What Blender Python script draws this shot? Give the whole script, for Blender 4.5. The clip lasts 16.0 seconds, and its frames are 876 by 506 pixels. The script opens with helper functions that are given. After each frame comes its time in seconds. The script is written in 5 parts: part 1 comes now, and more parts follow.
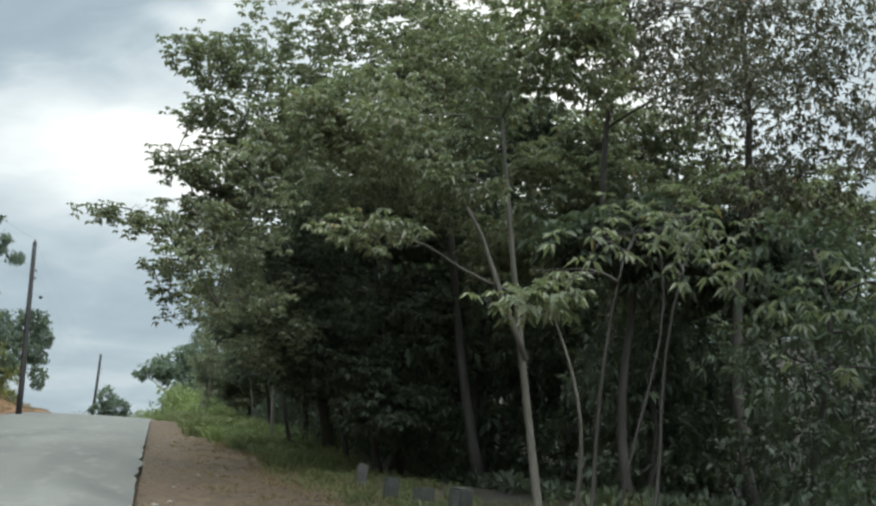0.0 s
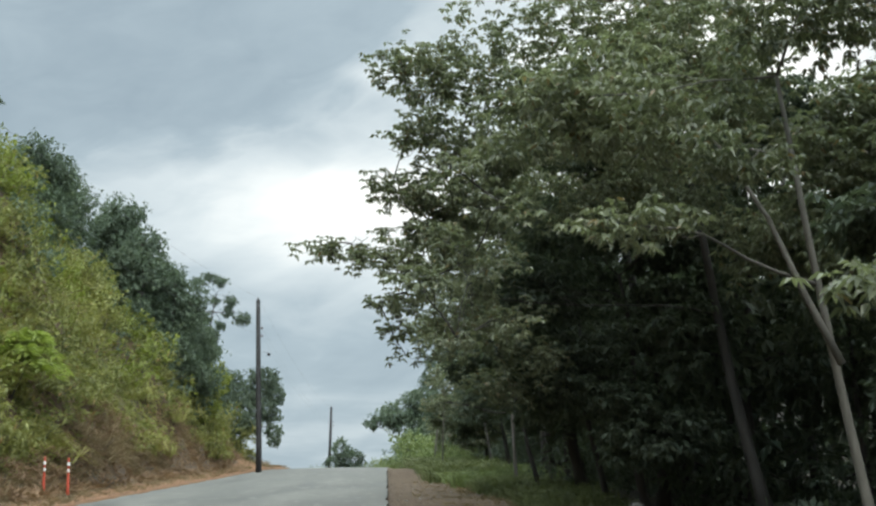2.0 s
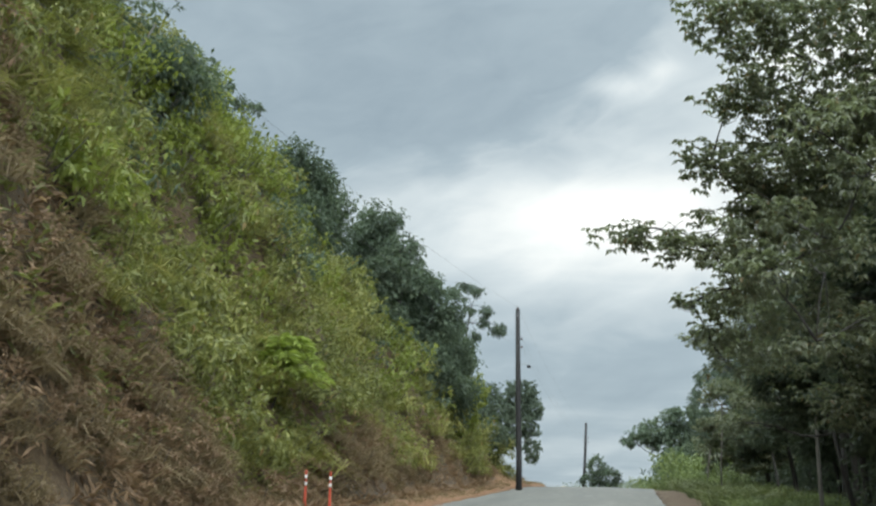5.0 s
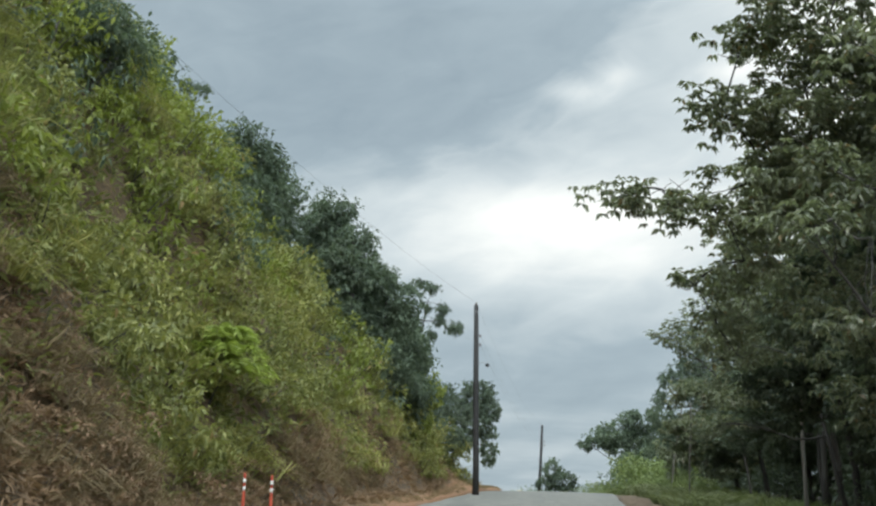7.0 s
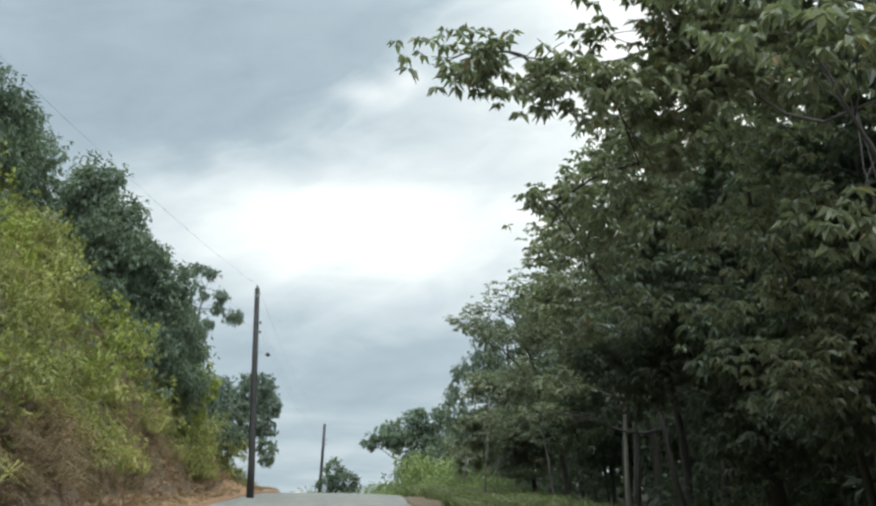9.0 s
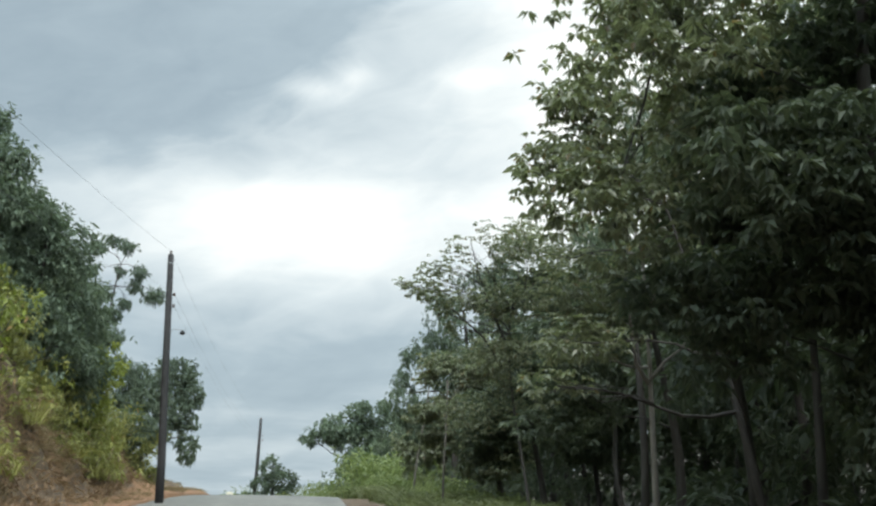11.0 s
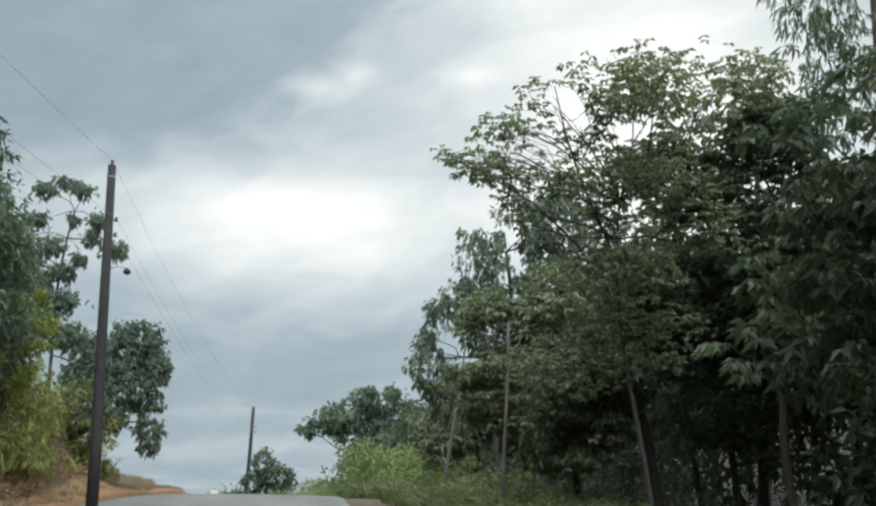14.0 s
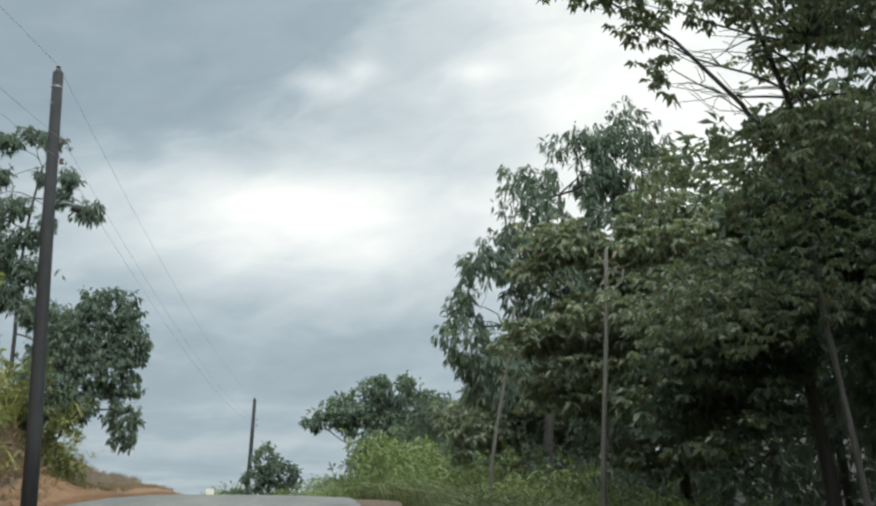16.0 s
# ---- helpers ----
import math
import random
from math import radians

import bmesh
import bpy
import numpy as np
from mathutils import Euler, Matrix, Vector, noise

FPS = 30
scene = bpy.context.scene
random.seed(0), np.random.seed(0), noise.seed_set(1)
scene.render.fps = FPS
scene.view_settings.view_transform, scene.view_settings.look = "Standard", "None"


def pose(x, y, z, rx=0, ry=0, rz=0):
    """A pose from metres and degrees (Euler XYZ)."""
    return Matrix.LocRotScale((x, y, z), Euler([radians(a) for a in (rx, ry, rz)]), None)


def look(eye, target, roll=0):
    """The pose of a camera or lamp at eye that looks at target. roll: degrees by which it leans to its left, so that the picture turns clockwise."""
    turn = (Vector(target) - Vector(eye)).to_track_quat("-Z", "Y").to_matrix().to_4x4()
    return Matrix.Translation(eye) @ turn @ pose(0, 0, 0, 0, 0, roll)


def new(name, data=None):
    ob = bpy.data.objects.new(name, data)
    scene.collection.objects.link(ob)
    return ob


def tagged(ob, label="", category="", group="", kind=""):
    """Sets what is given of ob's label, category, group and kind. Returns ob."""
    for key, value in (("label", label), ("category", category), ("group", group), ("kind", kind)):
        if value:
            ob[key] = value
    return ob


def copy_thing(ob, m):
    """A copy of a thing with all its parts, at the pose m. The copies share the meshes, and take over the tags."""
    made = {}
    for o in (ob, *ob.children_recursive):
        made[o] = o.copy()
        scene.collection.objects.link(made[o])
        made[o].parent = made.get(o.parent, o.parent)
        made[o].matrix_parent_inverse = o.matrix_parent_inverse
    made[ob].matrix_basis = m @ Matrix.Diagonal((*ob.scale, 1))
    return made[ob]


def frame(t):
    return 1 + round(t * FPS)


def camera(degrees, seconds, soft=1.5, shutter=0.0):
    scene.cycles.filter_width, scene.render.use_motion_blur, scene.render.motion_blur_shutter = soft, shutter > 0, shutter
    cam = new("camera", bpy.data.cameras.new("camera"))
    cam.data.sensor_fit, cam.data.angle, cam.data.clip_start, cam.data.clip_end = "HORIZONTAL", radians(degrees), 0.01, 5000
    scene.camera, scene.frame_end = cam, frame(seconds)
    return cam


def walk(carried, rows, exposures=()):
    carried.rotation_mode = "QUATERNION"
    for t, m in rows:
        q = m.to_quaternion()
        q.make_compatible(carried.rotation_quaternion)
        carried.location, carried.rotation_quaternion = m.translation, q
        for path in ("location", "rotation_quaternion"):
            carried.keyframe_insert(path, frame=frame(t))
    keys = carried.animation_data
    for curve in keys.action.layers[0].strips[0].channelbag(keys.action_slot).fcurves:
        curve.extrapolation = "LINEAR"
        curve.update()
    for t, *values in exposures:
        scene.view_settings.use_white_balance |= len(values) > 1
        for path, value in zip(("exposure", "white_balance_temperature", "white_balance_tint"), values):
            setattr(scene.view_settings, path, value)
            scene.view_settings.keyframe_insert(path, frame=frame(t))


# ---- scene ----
cam = camera(40.3, 16.0, soft=2.4)
PATH = [
    (0, (0.15, 0.164, 1.17), (0.59, 2.085, 1.511), 3.0),
    (0.5, (0.185, 0.672, 1.188), (0.563, 2.605, 1.532), 1.0),
    (1, (0.17, 1.269, 1.212), (0.463, 3.212, 1.583), -0.4),
    (1.5, (0.09, 1.847, 1.253), (0.282, 3.799, 1.643), -0.8),
    (2, (-0.025, 2.413, 1.245), (0.066, 4.372, 1.637), -1.0),
    (2.5, (-0.122, 3.069, 1.287), (-0.125, 5.029, 1.683), -1.0),
    (3, (-0.263, 3.683, 1.33), (-0.348, 5.64, 1.732), -1.2),
    (3.5, (-0.398, 4.089, 1.398), (-0.552, 6.04, 1.81), -0.9),
    (4, (-0.561, 4.764, 1.441), (-0.787, 6.708, 1.855), -0.1),
    (4.5, (-0.763, 5.131, 1.433), (-1.049, 7.066, 1.847), 1.1),
    (4.7, (-0.86, 5.26, 1.459), (-1.161, 7.194, 1.873), 1.2),
    (5.75, (-1.16, 6.33, 1.545), (-1.496, 8.256, 1.964), 1.4),
    (6.8, (-1.392, 7.859, 1.615), (-1.663, 9.795, 2.034), 1.4),
    (7, (-1.441, 8.235, 1.615), (-1.684, 10.175, 2.036), 1.5),
    (7.5, (-1.562, 9.135, 1.629), (-1.72, 11.083, 2.053), 1.4),
    (8, (-1.641, 10.247, 1.683), (-1.701, 12.2, 2.109), 1.2),
    (8.5, (-1.75, 11.596, 1.772), (-1.71, 13.55, 2.199), 1.2),
    (9, (-1.707, 12.93, 1.766), (-1.594, 14.88, 2.195), 1.0),
    (10.25, (-1.49, 17.42, 1.97), (-1.289, 19.363, 2.399), 0.9),
    (11.5, (-1.248, 22.599, 2.178), (-1.043, 24.543, 2.602), 0.8),
    (12, (-1.226, 24.601, 2.171), (-1.02, 26.545, 2.595), 0.7),
    (12.5, (-1.14, 26.658, 2.252), (-0.938, 28.602, 2.676), 0.9),
    (13, (-1.126, 28.547, 2.255), (-0.923, 30.491, 2.678), 0.9),
    (13.5, (-1.076, 30.403, 2.312), (-0.875, 32.348, 2.734), 1.0),
    (14, (-1.078, 32.232, 2.362), (-0.876, 34.177, 2.783), 0.8),
    (14.5, (-1.073, 34.085, 2.431), (-0.875, 36.031, 2.848), 0.8),
    (15, (-1.056, 35.878, 2.517), (-0.859, 37.825, 2.932), 0.8),
    (15.5, (-1.072, 37.675, 2.537), (-0.875, 39.622, 2.953), 0.7),
    (16, (-1.069, 39.443, 2.588), (-0.876, 41.39, 3.003), 0.7),
]
walk(cam, [(t, look(eye, target, roll)) for t, eye, target, roll in PATH],
     [(0.0, 0.28), (3.0, 0.25), (7.0, 0.12), (9.0, 0.32), (12.0, 0.22), (13.5, 0.09), (16.0, 0.06)])

# ---- world, sun ----
def node(tree, kind, ins=(), operation="", noise_dimensions=""):
    n = tree.nodes.new(kind)
    if operation:
        n.operation = operation
    if noise_dimensions:
        n.noise_dimensions = noise_dimensions
    for key, v in dict(ins).items():
        if isinstance(v, bpy.types.NodeSocket):
            tree.links.new(v, n.inputs[key])
        else:
            n.inputs[key].default_value = v
    return n


def maths(tree, op, a, b=0.0, c=0.0, clamp=False):
    n = tree.nodes.new("ShaderNodeMath")
    n.operation, n.use_clamp = op, clamp
    for i, v in enumerate((a, b, c)):
        if isinstance(v, bpy.types.NodeSocket):
            tree.links.new(v, n.inputs[i])
        else:
            n.inputs[i].default_value = v
    return n.outputs[0]


def ramp(tree, fac, stops, interp="LINEAR"):
    n = tree.nodes.new("ShaderNodeValToRGB")
    n.color_ramp.interpolation = interp
    el = n.color_ramp.elements
    while len(el) < len(stops):
        el.new(0.5)
    for e, (p, c) in zip(el, stops):
        e.position, e.color = p, (*c, 1) if len(c) == 3 else c
    tree.links.new(fac, n.inputs[0])
    return n.outputs[0]


def mixed(tree, fac, a, b, blend="MIX"):
    n = tree.nodes.new("ShaderNodeMix")
    n.data_type, n.blend_type = "RGBA", blend
    for i, v in ((0, fac), (6, a), (7, b)):
        if isinstance(v, bpy.types.NodeSocket):
            tree.links.new(v, n.inputs[i])
        else:
            n.inputs[i].default_value = (*v, 1) if isinstance(v, tuple) else v
    return n.outputs[2]


SUN_AZ, SUN_EL = 176.0, 60.0


def overcast_world():
    world = bpy.data.worlds.new("overcast")
    scene.world = world
    world.use_nodes = True
    t = world.node_tree
    t.nodes.clear()
    way = node(t, "ShaderNodeTexCoord").outputs["Generated"]
    xyz = node(t, "ShaderNodeSeparateXYZ", {0: way})
    x, y, z = xyz.outputs
    zc = maths(t, "ADD", maths(t, "MAXIMUM", z, 0.0), 0.045)
    # a cloud layer seen in perspective
    flat = node(t, "ShaderNodeCombineXYZ", {0: maths(t, "DIVIDE", x, zc), 1: maths(t, "MULTIPLY", maths(t, "DIVIDE", y, zc), 0.75), 2: 0.0}).outputs[0]
    warp = node(t, "ShaderNodeTexNoise", {"Vector": flat, "Scale": 0.9, "Detail": 3.0}).outputs["Color"]
    moved = node(t, "ShaderNodeVectorMath", {0: flat, 1: node(t, "ShaderNodeVectorMath", {0: warp, "Scale": 0.7}, operation="SCALE").outputs[0]}, operation="ADD").outputs[0]
    big = node(t, "ShaderNodeTexNoise", {"Vector": moved, "Scale": 0.75, "Detail": 5.0, "Roughness": 0.5}).outputs["Fac"]
    fine = node(t, "ShaderNodeTexNoise", {"Vector": moved, "Scale": 3.2, "Detail": 7.0, "Roughness": 0.55}).outputs["Fac"]

    def glow(az, el, wide, high):
        # soft thinning of the cloud round one direction
        a, e = radians(az), radians(el)
        side = maths(t, "SUBTRACT", maths(t, "ARCTAN2", x, y), a)
        up = maths(t, "SUBTRACT", maths(t, "ARCSINE", z), e)
        q = maths(t, "ADD", maths(t, "POWER", maths(t, "DIVIDE", side, radians(wide)), 2.0), maths(t, "POWER", maths(t, "DIVIDE", up, radians(high)), 2.0))
        return maths(t, "POWER", 2.718, maths(t, "MULTIPLY", q, -1.0))

    # soft wisps, drawn out along the edge of the cloud bank
    az, el = maths(t, "ARCTAN2", x, y), maths(t, "ARCSINE", z)
    slant = node(t, "ShaderNodeCombineXYZ", {0: maths(t, "ADD", maths(t, "MULTIPLY", az, 13.0), maths(t, "MULTIPLY", el, 5.0)),
                                             1: maths(t, "SUBTRACT", maths(t, "MULTIPLY", el, 30.0), maths(t, "MULTIPLY", az, 8.0)), 2: 3.0}).outputs[0]
    wisp = node(t, "ShaderNodeTexNoise", {"Vector": slant, "Scale": 1.0, "Detail": 5.0, "Roughness": 0.5, "Distortion": 0.5}).outputs["Fac"]
    thin = maths(t, "MULTIPLY", glow(-2.0, 13.3, 9, 2.9), 0.56)
    for spot, power in ((glow(-0.3, 19.9, 1.7, 0.6), 0.30), (glow(1.6, 20.6, 1.2, 0.5), 0.16), (glow(7.4, 20.6, 1.5, 0.6), 0.2), (glow(-1.8, 14.2, 3.2, 1.0), 0.18)):
        thin = maths(t, "ADD", thin, maths(t, "MULTIPLY", spot, power))
    thin = maths(t, "ADD", thin, maths(t, "MULTIPLY", glow(17, 18, 11, 9), 0.62))
    thin = maths(t, "ADD", thin, maths(t, "MULTIPLY", glow(0, 6.5, 40, 3.0), -0.10))
    # the heavy grey cloud bank ahead, with a ragged lower edge that climbs to the right
    turn = maths(t, "ARCTAN2", x, y)
    edge = maths(t, "ADD", radians(14.0), maths(t, "MULTIPLY", radians(6.3), maths(t, "POWER", 2.718, maths(t, "DIVIDE", maths(t, "MINIMUM", turn, radians(20)), radians(8.0)))))
    over = maths(t, "SUBTRACT", maths(t, "ARCSINE", z), edge)
    over = maths(t, "ADD", over, maths(t, "MULTIPLY", maths(t, "SUBTRACT", wisp, 0.5), radians(9)))
    bank = maths(t, "DIVIDE", maths(t, "ADD", over, radians(0.6)), radians(2.2), clamp=True)
    bank = maths(t, "MULTIPLY", bank, maths(t, "SUBTRACT", 1.0, maths(t, "MULTIPLY", maths(t, "SUBTRACT", z, 0.4), 3.0, clamp=True)))
    thin = maths(t, "ADD", thin, maths(t, "MULTIPLY", bank, -0.24))
    thin = maths(t, "ADD", thin, maths(t, "MULTIPLY", maths(t, "SUBTRACT", maths(t, "DIVIDE", maths(t, "ARCSINE", z), radians(12), clamp=True), 1.0), 0.06))
    f = maths(t, "ADD", thin, maths(t, "MULTIPLY", maths(t, "SUBTRACT", big, 0.5), 0.5))
    f = maths(t, "ADD", f, maths(t, "MULTIPLY", maths(t, "SUBTRACT", fine, 0.5), maths(t, "MULTIPLY", 0.28, maths(t, "MULTIPLY", z, 3.4, clamp=True))))
    f = maths(t, "ADD", f, maths(t, "MULTIPLY", maths(t, "SUBTRACT", wisp, 0.5), 0.36))
    f = maths(t, "ADD", f, 0.40, clamp=True)
    cloud = ramp(t, f, [(0.0, (0.262, 0.338, 0.393)), (0.3, (0.372, 0.458, 0.508)), (0.62, (0.627, 0.70, 0.722)), (1.0, (1.02, 1.04, 1.0))])
    sky = node(t, "ShaderNodeTexSky")
    sky.sky_type, sky.sun_disc, sky.sun_elevation, sky.sun_rotation = "NISHITA", False, radians(SUN_EL), radians(SUN_AZ)
    sky.dust_density = 3.0
    clear = node(t, "ShaderNodeBackground", {"Color": sky.outputs[0], "Strength": 0.08})
    # an overcast sky is about three times brighter overhead than low down
    high = maths(t, "MULTIPLY", maths(t, "SUBTRACT", z, 0.40), 1.8, clamp=True)
    # and brighter round the veiled sun
    veil = maths(t, "MULTIPLY", maths(t, "SUBTRACT", maths(t, "MULTIPLY", y, -1.0), 0.15), 1.6, clamp=True)
    cover = node(t, "ShaderNodeBackground", {"Color": cloud, "Strength": maths(t, "ADD", 1.03, maths(t, "ADD", maths(t, "MULTIPLY", high, 4.3), maths(t, "MULTIPLY", veil, 2.9)))})
    both = node(t, "ShaderNodeMixShader", {0: 0.94, 1: clear.outputs[0], 2: cover.outputs[0]})
    node(t, "ShaderNodeOutputWorld", {0: both.outputs[0]})


overcast_world()
sun = new("sun", bpy.data.lights.new("sun", "SUN"))
sun.data.energy, sun.data.angle, sun.data.color = 1.5, radians(30), (1.0, 0.96, 0.88)
a, e = radians(SUN_AZ), radians(SUN_EL)
sun.matrix_world = look((30 * math.sin(a), 30 * math.cos(a) + 30, 40), (30 * math.sin(a) - math.sin(a) * math.cos(e), 30 * math.cos(a) + 30 - math.cos(a) * math.cos(e), 40 - math.sin(e)))


# ---- materials ----
def material(name):
    m = bpy.data.materials.new(name)
    m.use_nodes = True
    m.node_tree.nodes.clear()
    return m, m.node_tree


def finish(t, shader):
    node(t, "ShaderNodeOutputMaterial", {0: shader})


def leaf_material(name, dark, mid, light, rough=0.5, through_light=0.25, patch=0.5, odd=None, shine=0.45):
    """Leaf green that differs from leaf to leaf and from clump to clump."""
    m, t = material(name)
    rnd = node(t, "ShaderNodeNewGeometry").outputs["Random Per Island"]
    pos = node(t, "ShaderNodeNewGeometry").outputs["Position"]
    big = node(t, "ShaderNodeTexNoise", {"Vector": pos, "Scale": patch, "Detail": 2.0}).outputs["Fac"]
    v = maths(t, "ADD", maths(t, "MULTIPLY", rnd, 0.55), maths(t, "MULTIPLY", maths(t, "SUBTRACT", big, 0.28), 1.0), clamp=True)
    col = ramp(t, v, [(0.0, dark), (0.5, mid), (1.0, light)])
    if odd:
        pick = maths(t, "GREATER_THAN", node(t, "ShaderNodeTexWhiteNoise", {"W": rnd}, noise_dimensions="1D").outputs["Value"], 0.975)
        col = mixed(t, pick, col, odd)
    p = node(t, "ShaderNodeBsdfPrincipled", {"Base Color": col, "Roughness": rough, "Specular IOR Level": shine})
    tr = node(t, "ShaderNodeBsdfTranslucent", {"Color": mixed(t, 1.0, col, (1.12, 1.2, 0.75), "MULTIPLY")})
    finish(t, node(t, "ShaderNodeMixShader", {0: through_light, 1: p.outputs[0], 2: tr.outputs[0]}).outputs[0])
    return m


def bark_material(name, dark, light, scale=6.0):
    m, t = material(name)
    pos = node(t, "ShaderNodeTexCoord").outputs["Object"]
    st = node(t, "ShaderNodeMapping", {"Vector": pos, "Scale": (1.0, 1.0, 0.25)}).outputs[0]
    n1 = node(t, "ShaderNodeTexNoise", {"Vector": st, "Scale": scale, "Detail": 6.0, "Roughness": 0.65}).outputs["Fac"]
    n2 = node(t, "ShaderNodeTexNoise", {"Vector": pos, "Scale": 1.3, "Detail": 2.0}).outputs["Fac"]
    v = maths(t, "ADD", maths(t, "MULTIPLY", n1, 0.7), maths(t, "MULTIPLY", n2, 0.4))
    col = ramp(t, v, [(0.3, dark), (0.75, light)])
    bump = node(t, "ShaderNodeBump", {"Strength": 0.5, "Distance": 0.02, "Height": n1})
    finish(t, node(t, "ShaderNodeBsdfPrincipled", {"Base Color": col, "Roughness": 0.85, "Normal": bump.outputs[0]}).outputs[0])
    return m


def plain_material(name, colour, rough=0.6, metal=0.0, grime=0.35, scale=9.0):
    m, t = material(name)
    pos = node(t, "ShaderNodeTexCoord").outputs["Object"]
    n1 = node(t, "ShaderNodeTexNoise", {"Vector": pos, "Scale": scale, "Detail": 5.0}).outputs["Fac"]
    dark = tuple(c * (1 - grime) for c in colour)
    col = ramp(t, n1, [(0.3, dark), (0.65, colour)])
    bump = node(t, "ShaderNodeBump", {"Strength": 0.2, "Distance": 0.005, "Height": n1})
    finish(t, node(t, "ShaderNodeBsdfPrincipled", {"Base Color": col, "Roughness": rough, "Metallic": metal, "Normal": bump.outputs[0]}).outputs[0])
    return m


LEAF_RUBBER = leaf_material("broad_leaf", (0.072, 0.086, 0.056), (0.168, 0.184, 0.117), (0.285, 0.298, 0.202), 0.34, 0.44, 0.45, (0.20, 0.15, 0.08), 0.55)
# broad leaf green darkened, so the wood's shade is in the colour
LEAF_SHADED = leaf_material("shaded_wood_leaf", (0.045, 0.06, 0.046), (0.087, 0.107, 0.076), (0.136, 0.16, 0.108), 0.55, 0.36, 0.35, None, 0.25)
LEAF_THIN = leaf_material("thin_crown_leaf", (0.05, 0.048, 0.034), (0.095, 0.092, 0.06), (0.16, 0.15, 0.10), 0.45, 0.3, 0.6, (0.16, 0.11, 0.06))
LEAF_EUC = leaf_material("gum_leaf", (0.05, 0.07, 0.053), (0.106, 0.139, 0.096), (0.176, 0.213, 0.142), 0.6, 0.28, 0.4, None, 0.25)
LEAF_HILL = leaf_material("scrub_leaf", (0.07, 0.08, 0.03), (0.20, 0.212, 0.068), (0.37, 0.355, 0.115), 0.55, 0.32, 0.28, (0.34, 0.23, 0.10))
LEAF_LIME = leaf_material("lime_leaf", (0.10, 0.125, 0.026), (0.20, 0.232, 0.048), (0.32, 0.345, 0.08), 0.5, 0.35, 0.5)
LEAF_FERN = leaf_material("fern_frond", (0.16, 0.20, 0.04), (0.28, 0.34, 0.075), (0.40, 0.46, 0.12), 0.5, 0.35, 0.5)
LEAF_BROWN = leaf_material("dry_leaf", (0.092, 0.06, 0.037), (0.225, 0.145, 0.087), (0.345, 0.235, 0.145), 0.8, 0.15, 0.4)
GRASS = leaf_material("verge_grass", (0.05, 0.06, 0.026), (0.11, 0.128, 0.05), (0.20, 0.21, 0.09), 0.6, 0.3, 0.3)
LEAF_VERGE = leaf_material("verge_leaf", (0.075, 0.10, 0.036), (0.155, 0.195, 0.066), (0.25, 0.285, 0.11), 0.5, 0.3, 0.4)
HILL_GRASS = leaf_material("hill_grass", (0.10, 0.105, 0.03), (0.24, 0.235, 0.065), (0.38, 0.34, 0.11), 0.6, 0.3, 0.3)
GRASS_DRY = leaf_material("dry_grass", (0.11, 0.08, 0.045), (0.19, 0.14, 0.075), (0.28, 0.215, 0.115), 0.8, 0.2, 0.5)
BARK_PALE = bark_material("pale_bark", (0.05, 0.045, 0.037), (0.145, 0.132, 0.108))
BARK_SMOOTH = bark_material("smooth_grey_bark", (0.10, 0.088, 0.076), (0.27, 0.24, 0.205))
BARK_DARK = bark_material("dark_bark", (0.022, 0.02, 0.018), (0.075, 0.066, 0.058))
POLE_WOOD = bark_material("creosoted_wood", (0.010, 0.0095, 0.0095), (0.035, 0.032, 0.031), 12.0)
CONCRETE_POST = plain_material("weathered_concrete", (0.085, 0.085, 0.078), 0.85, 0, 0.5, 7.0)
PORCELAIN = plain_material("brown_porcelain", (0.10, 0.06, 0.045), 0.3)
STEEL = plain_material("galvanised_steel", (0.32, 0.33, 0.34), 0.45, 0.8)
WIRE = plain_material("aluminium_wire", (0.20, 0.21, 0.22), 0.5, 0.6)
ORANGE = plain_material("faded_orange_plastic", (0.52, 0.085, 0.045), 0.55, 0, 0.25)
WHITE = plain_material("white_reflective_band", (0.80, 0.80, 0.78), 0.4, 0, 0.15)
RUBBER = plain_material("black_rubber", (0.03, 0.03, 0.03), 0.8)
GRAVEL = plain_material("brown_gravel", (0.115, 0.082, 0.055), 0.9, 0, 0.5, 20.0)
STONE = plain_material("pale_stone", (0.30, 0.27, 0.23), 0.9, 0, 0.45, 14.0)
PALE_PAINT = plain_material("cream_paint", (0.62, 0.58, 0.46), 0.7, 0, 0.2)


